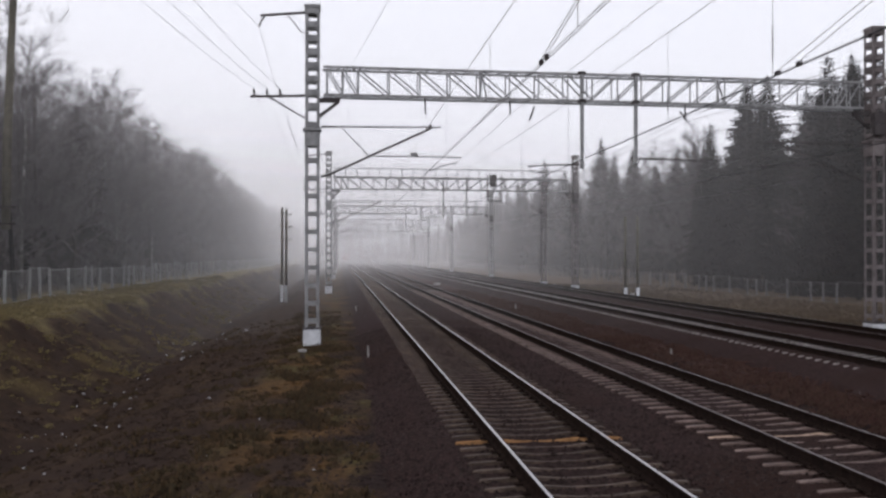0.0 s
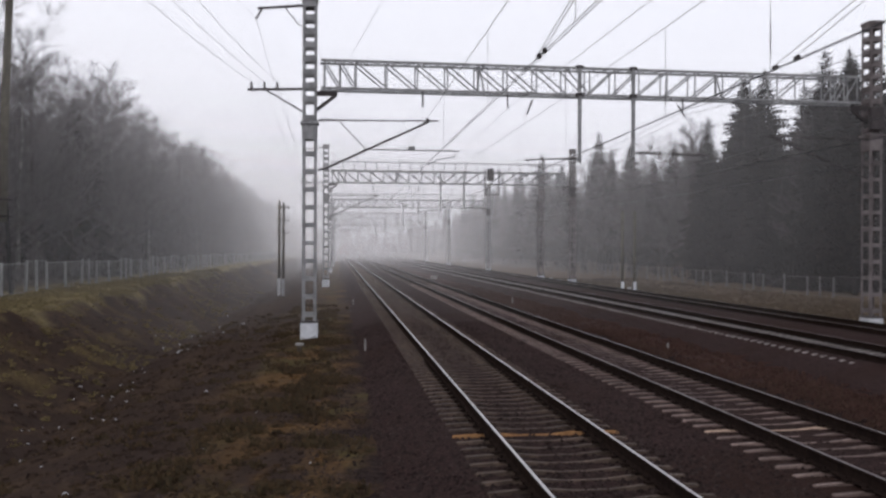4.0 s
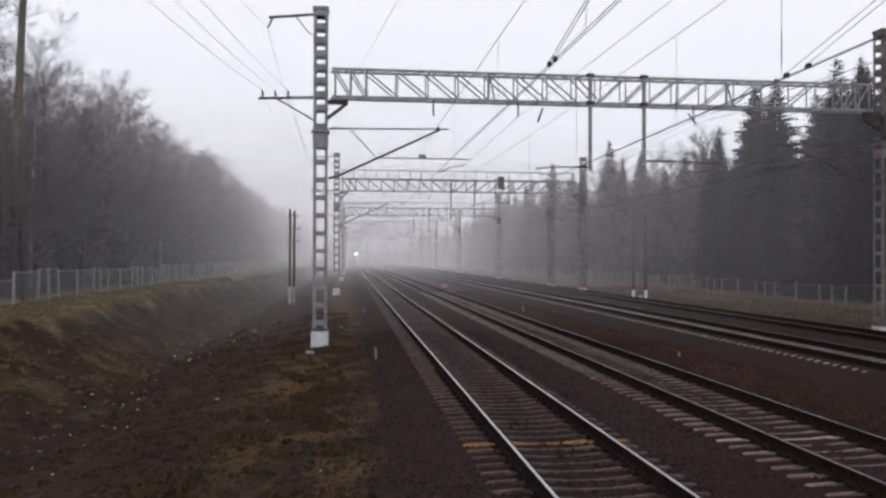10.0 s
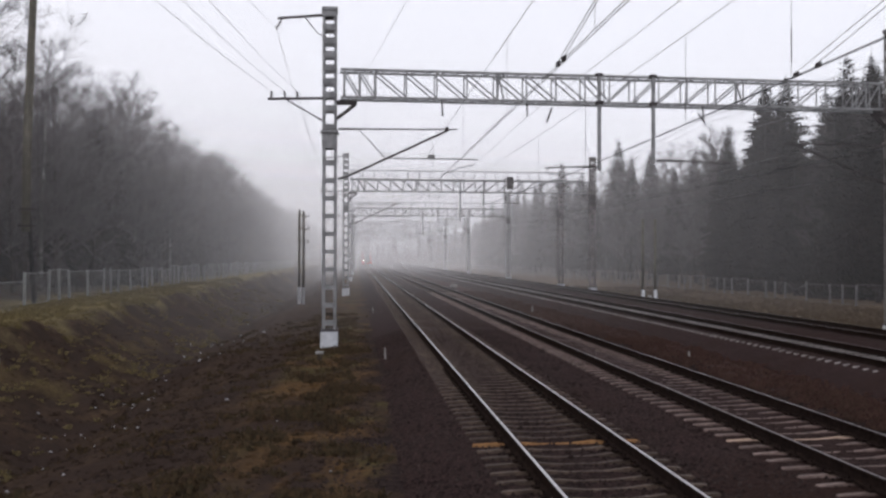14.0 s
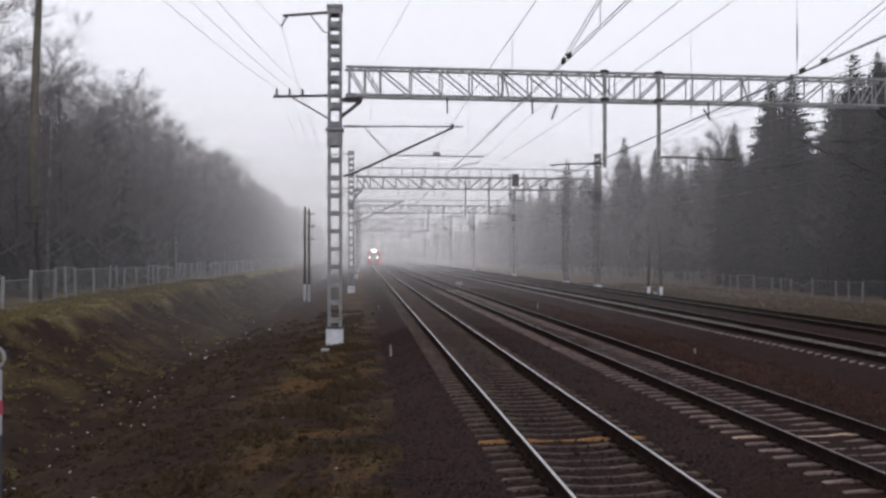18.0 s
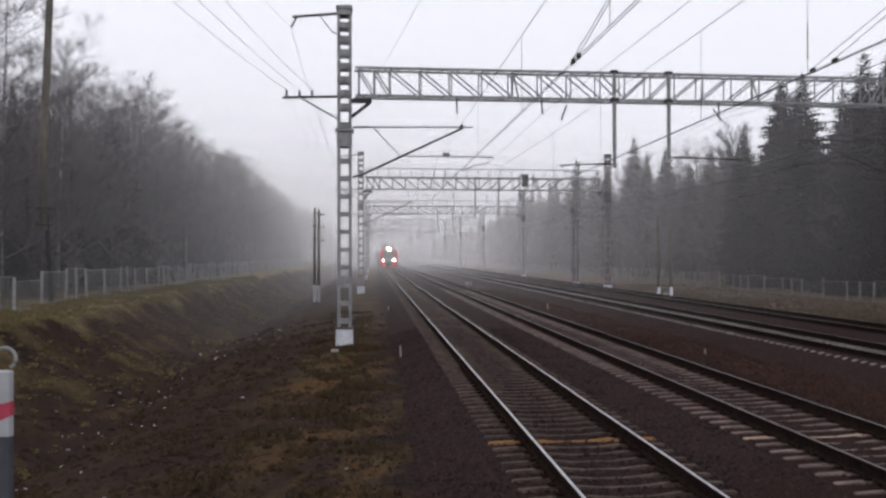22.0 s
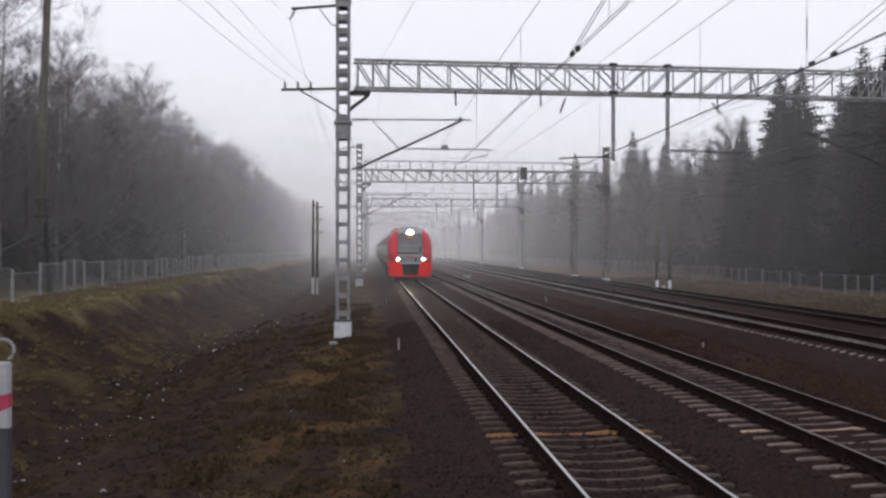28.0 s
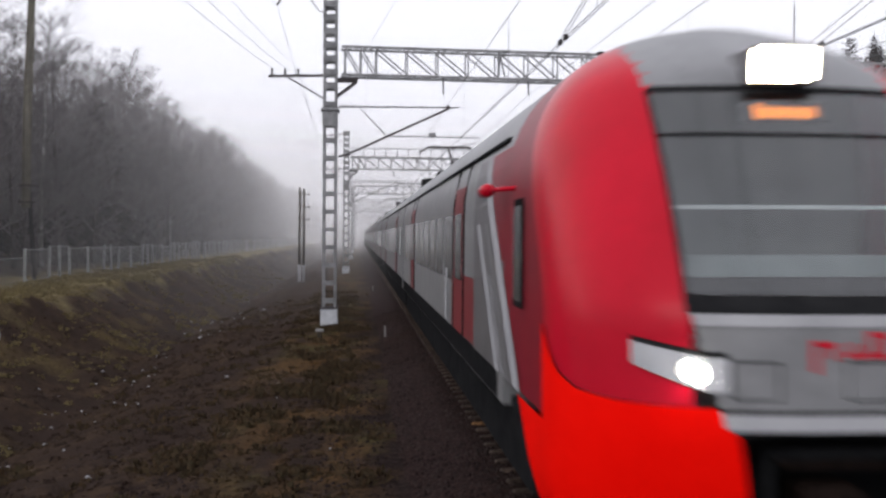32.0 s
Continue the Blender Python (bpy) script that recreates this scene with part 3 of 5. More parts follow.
def cantilever(parent):
    """Tubular bracket that holds contact and messenger wire over the track; local x towards the track, from the mast face."""
    at = pose(0.31, -0.3, 0)
    part("top_rod", Geo().tube([(0.0, 0, 7.46), (4.4, 0, 7.49)], 0.028, 6), M_DARKSTEEL, parent, at=at)
    part("strut", Geo().tube([(0.0, 0, 5.62), (0.35, 0, 5.72), (4.05, 0, 7.46)], 0.042, 8), M_DARKSTEEL, parent, at=at)
    part("brace", Geo().tube([(0.75, 0, 7.45), (1.72, 0, 6.42)], 0.018, 6), M_DARKSTEEL, parent, at=at)
    part("fixing_rod", Geo().tube([(1.68, 0, 6.40), (5.16, 0, 6.38)], 0.022, 6), M_DARKSTEEL, parent, at=at)
    part("insulator_block", Geo().chamfered((3.42, 0, 6.47), (0.26, 0.12, 0.14)), M_GALV, parent, at=at)
    part("registration_arm", Geo().tube([(5.0, 0, 6.38), (5.0, 0, 6.18), (4.4, 0, 6.05), (4.0, 0, 5.86)], 0.017, 6), M_DARKSTEEL, parent, at=at)
    insulator("insulator", (0.05, 0, 7.46), (0.6, 0, 7.463), parent).matrix_basis = at
    insulator("insulator", (0.05, 0, 5.635), (0.4, 0, 5.74), parent).matrix_basis = at
    part("saddle_clamp", Geo().chamfered((4.0, 0, 7.53), (0.12, 0.08, 0.1), 0.015), M_DARKSTEEL, parent, at=at)


def wire_arm(parent):
    """Left-hand crossarm with three pin insulators and the top arm with its hanging insulator."""
    part("crossarm", Geo().beam((-2.25, -0.1, 8.56), (-0.2, -0.1, 8.62), 0.07, 0.09), M_DARKSTEEL, parent)
    part("crossarm_brace", Geo().beam((-1.55, -0.1, 8.53), (-0.2, -0.1, 7.75), 0.05), M_DARKSTEEL, parent)
    for x in (-2.12, -1.65, -1.18):
        insulator("pin_insulator", (x, -0.1, 8.6), (x, -0.1, 8.86), parent, 0.05)
    part("top_arm", Geo().beam((-1.9, -0.1, 11.55), (-0.2, -0.1, 11.7), 0.06, 0.09), M_DARKSTEEL, parent)
    part("top_arm_brace", Geo().tube([(-0.9, -0.1, 11.6), (-0.42, -0.1, 10.98), (-0.2, -0.1, 10.95)], 0.02, 6), M_DARKSTEEL, parent)
    insulator("hanging_insulator", (-1.75, -0.1, 11.52), (-1.95, -0.1, 11.15), parent, 0.05)


def beam_bracket(parent, s):
    part("beam_bracket", Geo().beam((s * 0.2, -0.15, 8.45), (s * 1.0, -0.15, 8.45), 0.14, 0.16).beam((s * 0.25, -0.15, 7.85), (s * 0.95, -0.15, 8.4), 0.1, 0.12), M_DARKSTEEL, parent)


def crossbeam(rail=False):
    """Box truss over all four tracks: chords, posts, diagonals and lacing, x from -0.62 to 20.6."""
    root = new("crossbeam")
    z0, z1, dy = 8.6, 9.62, 0.38
    x0, x1 = -0.65, 20.65
    chord = Geo().box((10, 0, 0), (x1 - x0, 0.012, 0.09)).box((10, 0.04, -0.039), (x1 - x0, 0.08, 0.012)).mesh("chord", M_GALV)
    for z in (z0, z1):
        for s in (-1, 1):
            part("chord", chord, None, root, at=pose(0, s * dy, z) if s < 0 else pose(20, s * dy, z, 0, 0, 180))
    left = [-0.5, 0.07, 0.64, 1.77, 2.9, 4.03, 5.16, 6.29, 7.42, 8.55]
    nodes = left + [9.5, 10.5] + [20 - x for x in reversed(left)]
    post = Geo().box((0, 0, (z0 + z1) / 2), (0.045, 0.03, z1 - z0 - 0.09)).mesh("truss_post", M_GALV)
    for x in nodes:
        for s in (-1, 1):
            part("truss_post", post, None, root, at=pose(x, s * (dy - 0.025), 0))
    for a, b in zip(nodes[:-1], nodes[1:]):
        up = (a + b) / 2 < 10
        p, q = ((a, z1 - 0.05), (b, z0 + 0.05)) if up else ((a, z0 + 0.05), (b, z1 - 0.05))
        for s in (-1, 1):
            part("diagonal", Geo().beam((p[0], s * (dy - 0.02), p[1]), (q[0], s * (dy - 0.02), q[1]), 0.035, 0.05), M_GALV, root)
        k = (b - a) / 2
        for z in (z0, z1):
            part("lacing", Geo().beam((a, -dy, z), (a + k, dy, z), 0.04, 0.02).beam((a + k, dy, z), (b, -dy, z), 0.04, 0.02), M_GALV, root)
    for x in (5.3, 14.7):
        part("splice_brace", Geo().beam((x - 0.12, -dy, z0), (x, 0, z1), 0.05).beam((x + 0.12, -dy, z0), (x, 0, z1), 0.05), M_GALV, root)
    if rail:
        for s in (-1, 1):
            part("handrail", Geo().tube([(x0, s * dy, 10.45), (x1, s * dy, 10.45)], 0.025, 6), M_GALV, root)
        stan = Geo().tube([(0, 0, 9.66), (0, 0, 10.45)], 0.02, 6).mesh("stanchion", M_GALV)
        for i in range(22):
            for s in (-1, 1):
                part("stanchion", stan, None, root, at=pose(x0 + 0.1 + i * 1.0, s * dy, 0))
        part("walkway", Geo().box((10, 0, 9.7), (21.2, 0.7, 0.03)), M_GALV, root)
    return root


def drop_post(parent, x, z, arm):
    """Post hung from the crossbeam, with the arm that steadies a wire."""
    part("hanger_post", Geo().box((x, -0.45, (9.72 + z) / 2), (0.12, 0.11, 9.72 - z)), M_GALV, parent)
    part("hanger_clamp", Geo().chamfered((x, -0.43, 8.6), (0.3, 0.16, 0.14)).chamfered((x, -0.43, 9.66), (0.3, 0.16, 0.1)), M_DARKSTEEL, parent)
    part("steady_arm", Geo().tube([(x, -0.45, z + 0.14), (x + arm * 0.55, -0.45, z + 0.12), (x + arm, -0.45, z + 0.06)], 0.03, 6).tube([(x + arm * 0.95, -0.45, z + 0.06), (x + arm * 0.95, -0.45, z - 0.12), (x + arm * 0.62, -0.45, z - 0.28)], 0.015, 6), M_DARKSTEEL, parent)
    insulator("insulator", (x + arm * 0.08, -0.45, z + 0.14), (x + arm * 0.3, -0.45, z + 0.13), parent)


def block_foundation(x, y, label):
    tagged(part("mast_foundation", Geo().chamfered((0, 0, -0.45), (0.62, 0.8, 0.94), 0.03), M_WHITE, None, label, at=pose(x, y, 0)), label, "foundation", "mast foundations")


def build_gantries():
    first = {}
    LOWER = Matrix.Diagonal((1, 1, 0.992, 1))
    for k, y in enumerate(GANTRIES):
        turned = pose(-1.03, y, 0, 0, 0, 3.4) @ pose(1.03, 0, 0)
        for side, x in ((-1, -1.03), (1, 21.3)):
            # From the fourth gantry on, right masts get paler steel, imitating the fog's veil.
            kind, yy = ("left", y) if side < 0 else ("right" if k < 3 else "right_hazed", y + 22 * SKEW)
            if kind not in first:
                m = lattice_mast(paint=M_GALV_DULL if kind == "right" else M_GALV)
                beam_bracket(m, -side)
                if side < 0:
                    wire_arm(m)
                    cantilever(m)
                else:
                    part("steady_arm", Geo().tube([(-0.3, -0.3, 7.2), (-4.6, -0.3, 7.25)], 0.03, 6).tube([(-0.3, -0.3, 5.6), (-4.2, -0.3, 7.2)], 0.03, 6).tube([(-2.2, -0.3, 6.35), (-5.0, -0.3, 6.3)], 0.02, 6), M_DARKSTEEL, m)
                    part("anchor_bracket", Geo().box((-0.1, -0.5, 8.0), (0.5, 0.3, 0.9)), M_DARKSTEEL, m)
                m.matrix_basis = pose(x, yy, 0) @ LOWER
                tagged(m, "grey lattice steel mast carrying brackets and overhead wires" if kind != "right" else "dull rust-stained lattice steel mast carrying brackets and overhead wires", "mast", "catenary masts")
                first[kind] = m
            else:
                copy_thing(first[kind], pose(x, yy, 0))
            block_foundation(x, yy, "whitewashed concrete block under a steel mast")
        railed = k in (2, 3)
        if railed not in first:
            b = crossbeam(railed)
            drop_post(b, 9.08, 6.02, -2.1)
            drop_post(b, 11.2, 6.3, 3.1)
            for x, dz in ((3.09, 0.6), (6.3, 0.55), (13.2, 0.5)):
                insulator("hanging_insulator", (x, -0.38, 8.55), (x + 0.02, -0.38, 8.55 - dz), b, 0.045)
            insulator("hanging_insulator", (7.25, -0.38, 8.35), (7.05, -0.38, 7.8), b, 0.05)
            insulator("hanging_insulator", (13.0, -0.38, 8.3), (13.3, -0.38, 7.9), b, 0.05)
            b.matrix_basis = turned @ Matrix.Diagonal((1, 1, 0.9965, 1))
            tagged(b, "grey steel lattice crossbeam with a railed walkway on top" if railed else "grey steel lattice crossbeam spanning all four tracks", "beam", "crossbeams over the tracks")
            first[railed] = b
        else:
            copy_thing(first[railed], turned)
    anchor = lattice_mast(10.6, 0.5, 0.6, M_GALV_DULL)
    part("weight_guide", Geo().beam((-0.4, -0.2, 0.6), (-0.4, -0.2, 7.6), 0.06).box((-0.4, -0.2, 7.3), (0.34, 0.3, 0.7)), M_DARKSTEEL, anchor)
    anchor.matrix_basis = pose(20.9, 106, 0)
    tagged(anchor, "dull lattice steel anchor mast with tension weights beside the track", "mast", "catenary masts")
    block_foundation(20.9, 106, "whitewashed concrete block under a steel mast")
    box = thing("signal_cage", "dark equipment box in a steel cage hung from a crossbeam", "signal", at=pose(13.6, 92.3, 0))
    part("equipment_box", Geo().chamfered((0.0, 0, 9.4), (0.55, 0.5, 1.1), 0.03), M_DARKSTEEL, box)
    for x in (-0.5, 0.75):
        for dy in (-0.35, 0.35):
            part("cage_post", Geo().beam((x, dy, 7.6), (x, dy, 9.9), 0.05), M_DARKSTEEL, box)
    part("cage_floor", Geo().box((0.12, 0, 7.6), (1.35, 0.8, 0.05)), M_DARKSTEEL, box)


def span(g, xs, z, sag, r, n=14):
    """Wires from gantry to gantry, a part for each span; xs: where the wire hangs at each gantry."""
    name, parent = g
    for k, (a, b) in enumerate(zip(GANTRIES[:-1], GANTRIES[1:])):
        p, q = xs[k], xs[k + 1]
        part(name, Geo().tube([(p + (q - p) * i / n, a + (b - a) * i / n, z - 4 * sag * (i / n) * (1 - i / n)) for i in range(n + 1)], r, 4, caps=False), M_WIRE, parent)


def build_wires():
    lines = (([3.26] * 8, 5.86, 7.53, 0.03), ([6.87, 8.0, 6.9, 7.6, 6.9, 7.6, 6.9, 7.6], 5.87, 8.12, 0.2), ([15.2] * 8, 5.9, 7.72, 0.2), ([19.4] * 8, 5.9, 7.5, 0.2))
    for k, (xs, zc, zm, sag) in enumerate(lines):
        c = thing("overhead_line", "dark contact and messenger wires with droppers above the track", "wire", "overhead lines", pose(0, 0, 0))
        for o in (-0.025, 0.025):
            span(("contact_wire", c), [x + o for x in xs], zc, 0.03, 0.0085)
        span(("messenger_wire", c), xs, zm, sag, 0.009)
        for j in range(4):
            a, b = GANTRIES[j], GANTRIES[j + 1]
            for f in (0.12, 0.3, 0.46, 0.606, 0.725, 0.95) if k == 1 and j == 0 else (0.12, 0.3, 0.46, 0.54, 0.7, 0.88):
                yy, x = a + (b - a) * f, xs[j] + (xs[j + 1] - xs[j]) * f
                top = (x, yy, zm - 4 * sag * f * (1 - f))
                part("dropper", Geo().tube([(x, yy, zc), top], 0.005, 4), M_WIRE, c)
                if k == 1 and 0.5 < f < 0.8:
                    part("dropper_clamp", Geo().tube([(x, yy, zc + 0.25), (x + (top[0] - x) * 0.45, yy, zc + 0.85)], 0.011, 5), M_DARKSTEEL, c)
        for yy in (16.5, 17.4) if k == 1 else (16.3, 16.75):
            x = xs[0] + (xs[1] - xs[0]) * (yy - GANTRIES[0]) / 53.0
            part("wire_clamp", Geo().chamfered((x, yy, zc), (0.06, 0.16, 0.08), 0.012), M_DARKSTEEL, c)
    for x, z, sag, r, before in ((-3.15, 8.80, 0.8, 0.007, -6.8), (-2.68, 8.80, 0.8, 0.007, -6.0), (-2.21, 8.80, 0.8, 0.007, -5.2), (-2.98, 11.08, 0.9, 0.008, -6.9), (0.36, 9.65, 0.3, 0.006, 4.7), (6.32, 8.0, 0.25, 0.008, 6.32), (13.22, 8.05, 0.5, 0.009, 13.22), (13.32, 7.88, 0.6, 0.008, 13.32)):
        span(("wire_span", thing("feeder_wire", "thin dark wire strung from mast to mast", "wire", "feeder wires")), [before] + [x] * 7, z, sag, r)
    for p, q in (((7.54, 17.4, 5.9), (5.6, 3.0, 6.74)), ((7.52, 16.5, 5.9), (6.8, 3.0, 7.7)), ((3.24, 16.7, 5.88), (2.43, 2.0, 6.5)), ((3.26, 16.3, 5.88), (2.5, 2.0, 6.6))):
        tagged(part("connector_wire", Geo().tube([p, q], 0.007, 4), M_WIRE), "dark connector wire clamped to the contact wire", "wire", "connector wires")


# ---- line-side things ----
def build_lineside():
    px, py = -17.9, 58.0
    pole = thing("wooden_pole", "tall old wooden pole lashed to a dark tarred stub", "pole", at=pose(px, py, 0))
    part("pole_shaft", Geo().tube([(0, 0, 4.1), (0.05, 0, 9), (0.38, 0, 18.0), (0.42, 0, 19.5)], [0.235, 0.225, 0.19, 0.18], 12), M_POLEWOOD, pole, smooth=True)
    part("tarred_stub", Geo().tube([(0.35, 0.4, ground_z(px, py) - 0.3), (0.02, 0.4, 5.6)], [0.12, 0.10], 8), M_BLACK, pole, "dark tarred stub")
    for h in (4.4, 5.3):
        part("wire_lashing", Geo().box((0, 0.15, h), (0.72, 0.8, 0.09)), M_BARK, pole)
    rnd = random.Random(8)
    for dx, h in ((0, 6.15), (0.33, 6.0)):
        p = thing("signal_line_pole", "short dark wooden pole on a whitewashed concrete stub", "pole", "pole pair", pose(-4.15 + dx, 75 - dx * 2, 0))
        part("pole_shaft", Geo().tube([(0, 0, 0.2), (0.02, 0, h)], [0.105, 0.08], 10), M_WOOD, p, smooth=True)
        part("stub", Geo().chamfered((0, -0.14, 0.0), (0.2, 0.22, 1.2), 0.03), M_LITTER, p)
        for k in range(3):
            part("crosspiece", Geo().beam((-0.18, -0.12, h - 0.4 - 0.9 * k), (0.42, -0.12, h - 0.4 - 0.9 * k), 0.06), M_WOOD, p)
            insulator("insulator", (0.36, -0.12, h - 0.36 - 0.9 * k), (0.36, -0.12, h - 0.2 - 0.9 * k), p, 0.04)
    for x, y in ((21.05, 75.6), (21.95, 75.5)):
        p = thing("tall_thin_pole", "slim weathered pole with a whitewashed foot", "pole", "pole pair across the tracks", pose(x, y, 0))
        part("pole_shaft", Geo().tube([(0, 0, 0.2), (0, 0, 5.6)], [0.10, 0.07], 10), M_POLEWOOD, p, smooth=True)
        part("stub", Geo().chamfered((0, -0.1, -0.1), (0.2, 0.2, 0.9), 0.03), M_WHITE, p)
    for x, y, h in ((0.88, 32.7, 0.42), (10.72, 33.0, 0.26), (10.5, 62, 0.4), (0.9, 60, 0.35)):
        tagged(part("marker_stake", Geo().chamfered((0, 0, h / 2 - 0.1), (0.05, 0.05, h + 0.2), 0.01), M_CONCRETE, None, at=pose(x, y, ground_z(x, y), 2, -3, 10)), "small pale concrete marker stake in the gravel", "stake", "marker stakes")
    p = thing("junction_box", "small pale-lidded cable box on a short post", "box", at=pose(-1.21, 33.7, ground_z(-1.21, 33.7)))
    part("lid", Geo().chamfered((0, 0, 0.25), (0.26, 0.24, 0.08), 0.02), M_CONCRETE, p)
    part("post", Geo().chamfered((0, 0, 0.05), (0.16, 0.16, 0.34), 0.02), M_WOOD, p)
    for x, y, s in ((10.74, 116, 0.9), (22.4, 98, 0.7), (22.8, 110, 0.6), (24, 84, 0.5)):
        tagged(part("cable_trunk_box", Geo().chamfered((0, 0, 0.12), (s * 0.7, s * 0.5, 0.34), 0.04), M_CONCRETE, None, at=pose(x, y, ground_z(x, y), 0, 0, 12)), "low pale concrete box beside the track", "box", "track boxes")
    bits = [(-7.44, 71.9), (-4.6, 52), (-6.3, 45), (-6.9, 38), (-7.2, 33), (-7.3, 27), (-6.2, 30), (-8.6, 24), (-7.5, 21.5), (-4.6, 24), (-1.6, 21), (-2.2, 17.5), (-5.2, 19), (-3.2, 26), (-0.4, 16), (-8.9, 30), (-9.6, 27), (-3.9, 15.5), (12.3, 27), (11.9, 31), (13.4, 30)]
    for k in range(80):
        y = 17 + 45 * rnd.random() ** 1.4
        bits.append((-7.2 + rnd.gauss(0, 0.7) + (0.8 if rnd.random() < 0.4 else 0), y))
    for k, (x, y) in enumerate(bits):
        s = rnd.uniform(0.022, 0.06) * (1.0 if y < 40 else 1.7)
        g = Geo().tube([(-s, 0, 0), (-s * 0.3, s * 0.2, s * 0.35), (s * 0.5, -s * 0.1, s * 0.4), (s, 0, 0.01)], [s * 0.15, s * 0.42, s * 0.3, s * 0.1], 5)
        tagged(part("litter_scrap", g, M_LITTER, None, at=pose(x, y, ground_z(x, y) + s * 0.1, 0, 0, rnd.uniform(0, 360))), "crumpled pale scrap of litter on the ground", "litter", "litter scraps")


def chain_panel(w, h, paint, sag=0.0):
    root = {}
    g = Geo()
    g.tube([(0, 0, h), (w / 2, 0, h - sag), (w, 0, h)], 0.022, 5)
    root["top_rail"] = g.mesh("top_rail", paint)
    root["bottom_rail"] = Geo().tube([(0, 0, 0.12), (w, 0, 0.12)], 0.018, 5).mesh("bottom_rail", paint)
    m = Geo()
    n = int((w + h) / 0.13)
    for i in range(n):
        a = i * 0.13
        for d in (1, -1):
            x0, x1 = a - h, a
            p, q = [x0, 0.12], [x1, h]
            if p[0] < 0:
                p = [0, 0.12 - p[0] * (h - 0.12) / h]
            if q[0] > w:
                q = [w, h - (q[0] - w) * (h - 0.12) / h]
            if q[0] <= p[0] + 0.03:
                continue
            if d < 0:
                p, q = [w - p[0], p[1]], [w - q[0], q[1]]
            m.tube([(p[0], 0, p[1]), (q[0], 0, q[1])], 0.002, 3, caps=False)
    root["wire_mesh"] = m.mesh("wire_mesh", paint)
    return root


def build_fences():
    rnd = random.Random(12)
    for x, y0, y1, hh, label in ((-17.0, 34.0, 330.0, 1.75, "grey chain-link fence along the top of the bank"), (36.0, 56.0, 330.0, 1.55, "grey chain-link fence at the edge of the spruce wood")):
        f = thing("fence", label, "fence", at=pose(x, 0, 0))
        paint = M_FENCE if x < 0 else M_FENCE_DULL
        post = Geo().chamfered((0, 0, hh / 2 - 0.1), (0.13, 0.13, hh + 0.25), 0.015).mesh("post", paint)
        pan = chain_panel(4.05, hh - 0.05, paint)
        low = chain_panel(4.05, hh - 0.2, paint, 0.55 if x > 0 else 0.0)
        y, k = y0, 0
        while y < y1:
            z = float(np.interp(x, PX, PZ)) + (0.25 * noise.noise((x, y * 0.03, 4)))
            zl = z + (0.0 if k % 3 else 0.12) - (0.25 if x < 0 and y < 53 else 0.0)
            part("post", post, None, f, at=pose(0, y, zl, rnd.uniform(-1.5, 1.5), rnd.uniform(-1.5, 1.5), 0))
            if k % 3 == (0 if x < 0 else 1):
                part("post", post, None, f, at=pose(0, y + 2.1, zl, 0, rnd.uniform(-1.5, 1.5), 0))
            p = low if (x > 0 and 80 < y < 84) or (x < 0 and k % 5 == 4) else pan
            holder = part("panel", p["wire_mesh"], None, f, at=pose(0, y, zl, 0, 0, 90))
            for nm in ("top_rail", "bottom_rail"):
                part(nm, p[nm], None, holder)
            y += 4.18
            k += 1


def build_platform():
    structure("platform", Geo().chamfered((-1.4, -14, 0.25), (5.0, 38, 1.7), 0.05), M_CONCRETE, "plain grey concrete railway platform end")
    p = thing("marker_post", "white, red and grey striped post with a bent steel hoop", "post", at=pose(-1.655, 4.5, 1.1))
    part("lower_band", Geo().chamfered((0, 0, 0.42), (0.28, 0.05, 0.84), 0.006), M_POSTGREY, p, "grey lower band")
    part("red_band", Geo().add([(-0.14, -0.026, 0.80), (0.14, -0.026, 0.92), (0.14, 0.026, 0.92), (-0.14, 0.026, 0.80), (-0.14, -0.026, 0.92), (0.14, -0.026, 0.98), (0.14, 0.026, 0.98), (-0.14, 0.026, 0.92)], [(0, 1, 5, 4), (1, 2, 6, 5), (2, 3, 7, 6), (3, 0, 4, 7), (4, 5, 6, 7)]), M_POSTRED, p, "red diagonal band")
    part("upper_band", Geo().chamfered((0, 0, 0.97), (0.279, 0.049, 0.28), 0.006), M_POSTWHITE, p, "white upper band")
    part("steel_hoop", Geo().ring((0.11, 0, 1.16), 0.045, 0.008, "y", 18, 6, (-60, 200)), M_FENCE, p, "bent steel hoop")


# ---- trees ----
def limb(g, rnd, p, d, length, r, depth, twigs, slot_big=0, slot_small=1, droop=0.0):
    """A limb that bends, tapers and forks."""
    n = 4 if depth > 1 else 3 if depth else 2
    pts, q = [p], p.copy()
    dd = d.copy()
    for i in range(n):
        dd = (dd + Vector((rnd.uniform(-0.16, 0.16), rnd.uniform(-0.16, 0.16), rnd.uniform(-0.06, 0.12) - droop))).normalized()
        q = q + dd * (length / n)
        pts.append(q.copy())
    sides = 5 if depth > 2 else 3
    g.tube(pts, [r * (1 - 0.75 * i / n) for i in range(n + 1)], sides, slot_big if depth > 1 else slot_small, caps=False)
    if depth == 0:
        return
    for i in range(twigs[depth]):
        t = rnd.uniform(0.25, 1.0)
        k = min(n - 1, int(t * n))
        s = pts[k].lerp(pts[k + 1], t * n - k if t < 1 else 1.0)
        side = Vector((rnd.uniform(-1, 1), rnd.uniform(-1, 1), rnd.uniform(-0.2, 0.9)))
        nd = (dd * 0.75 + side.normalized() * 0.85).normalized()
        limb(g, rnd, s, nd, length * rnd.uniform(0.35, 0.6) * (1.15 - 0.4 * t), max(0.0046, r * 0.40), depth - 1, twigs, slot_big, slot_small, droop)


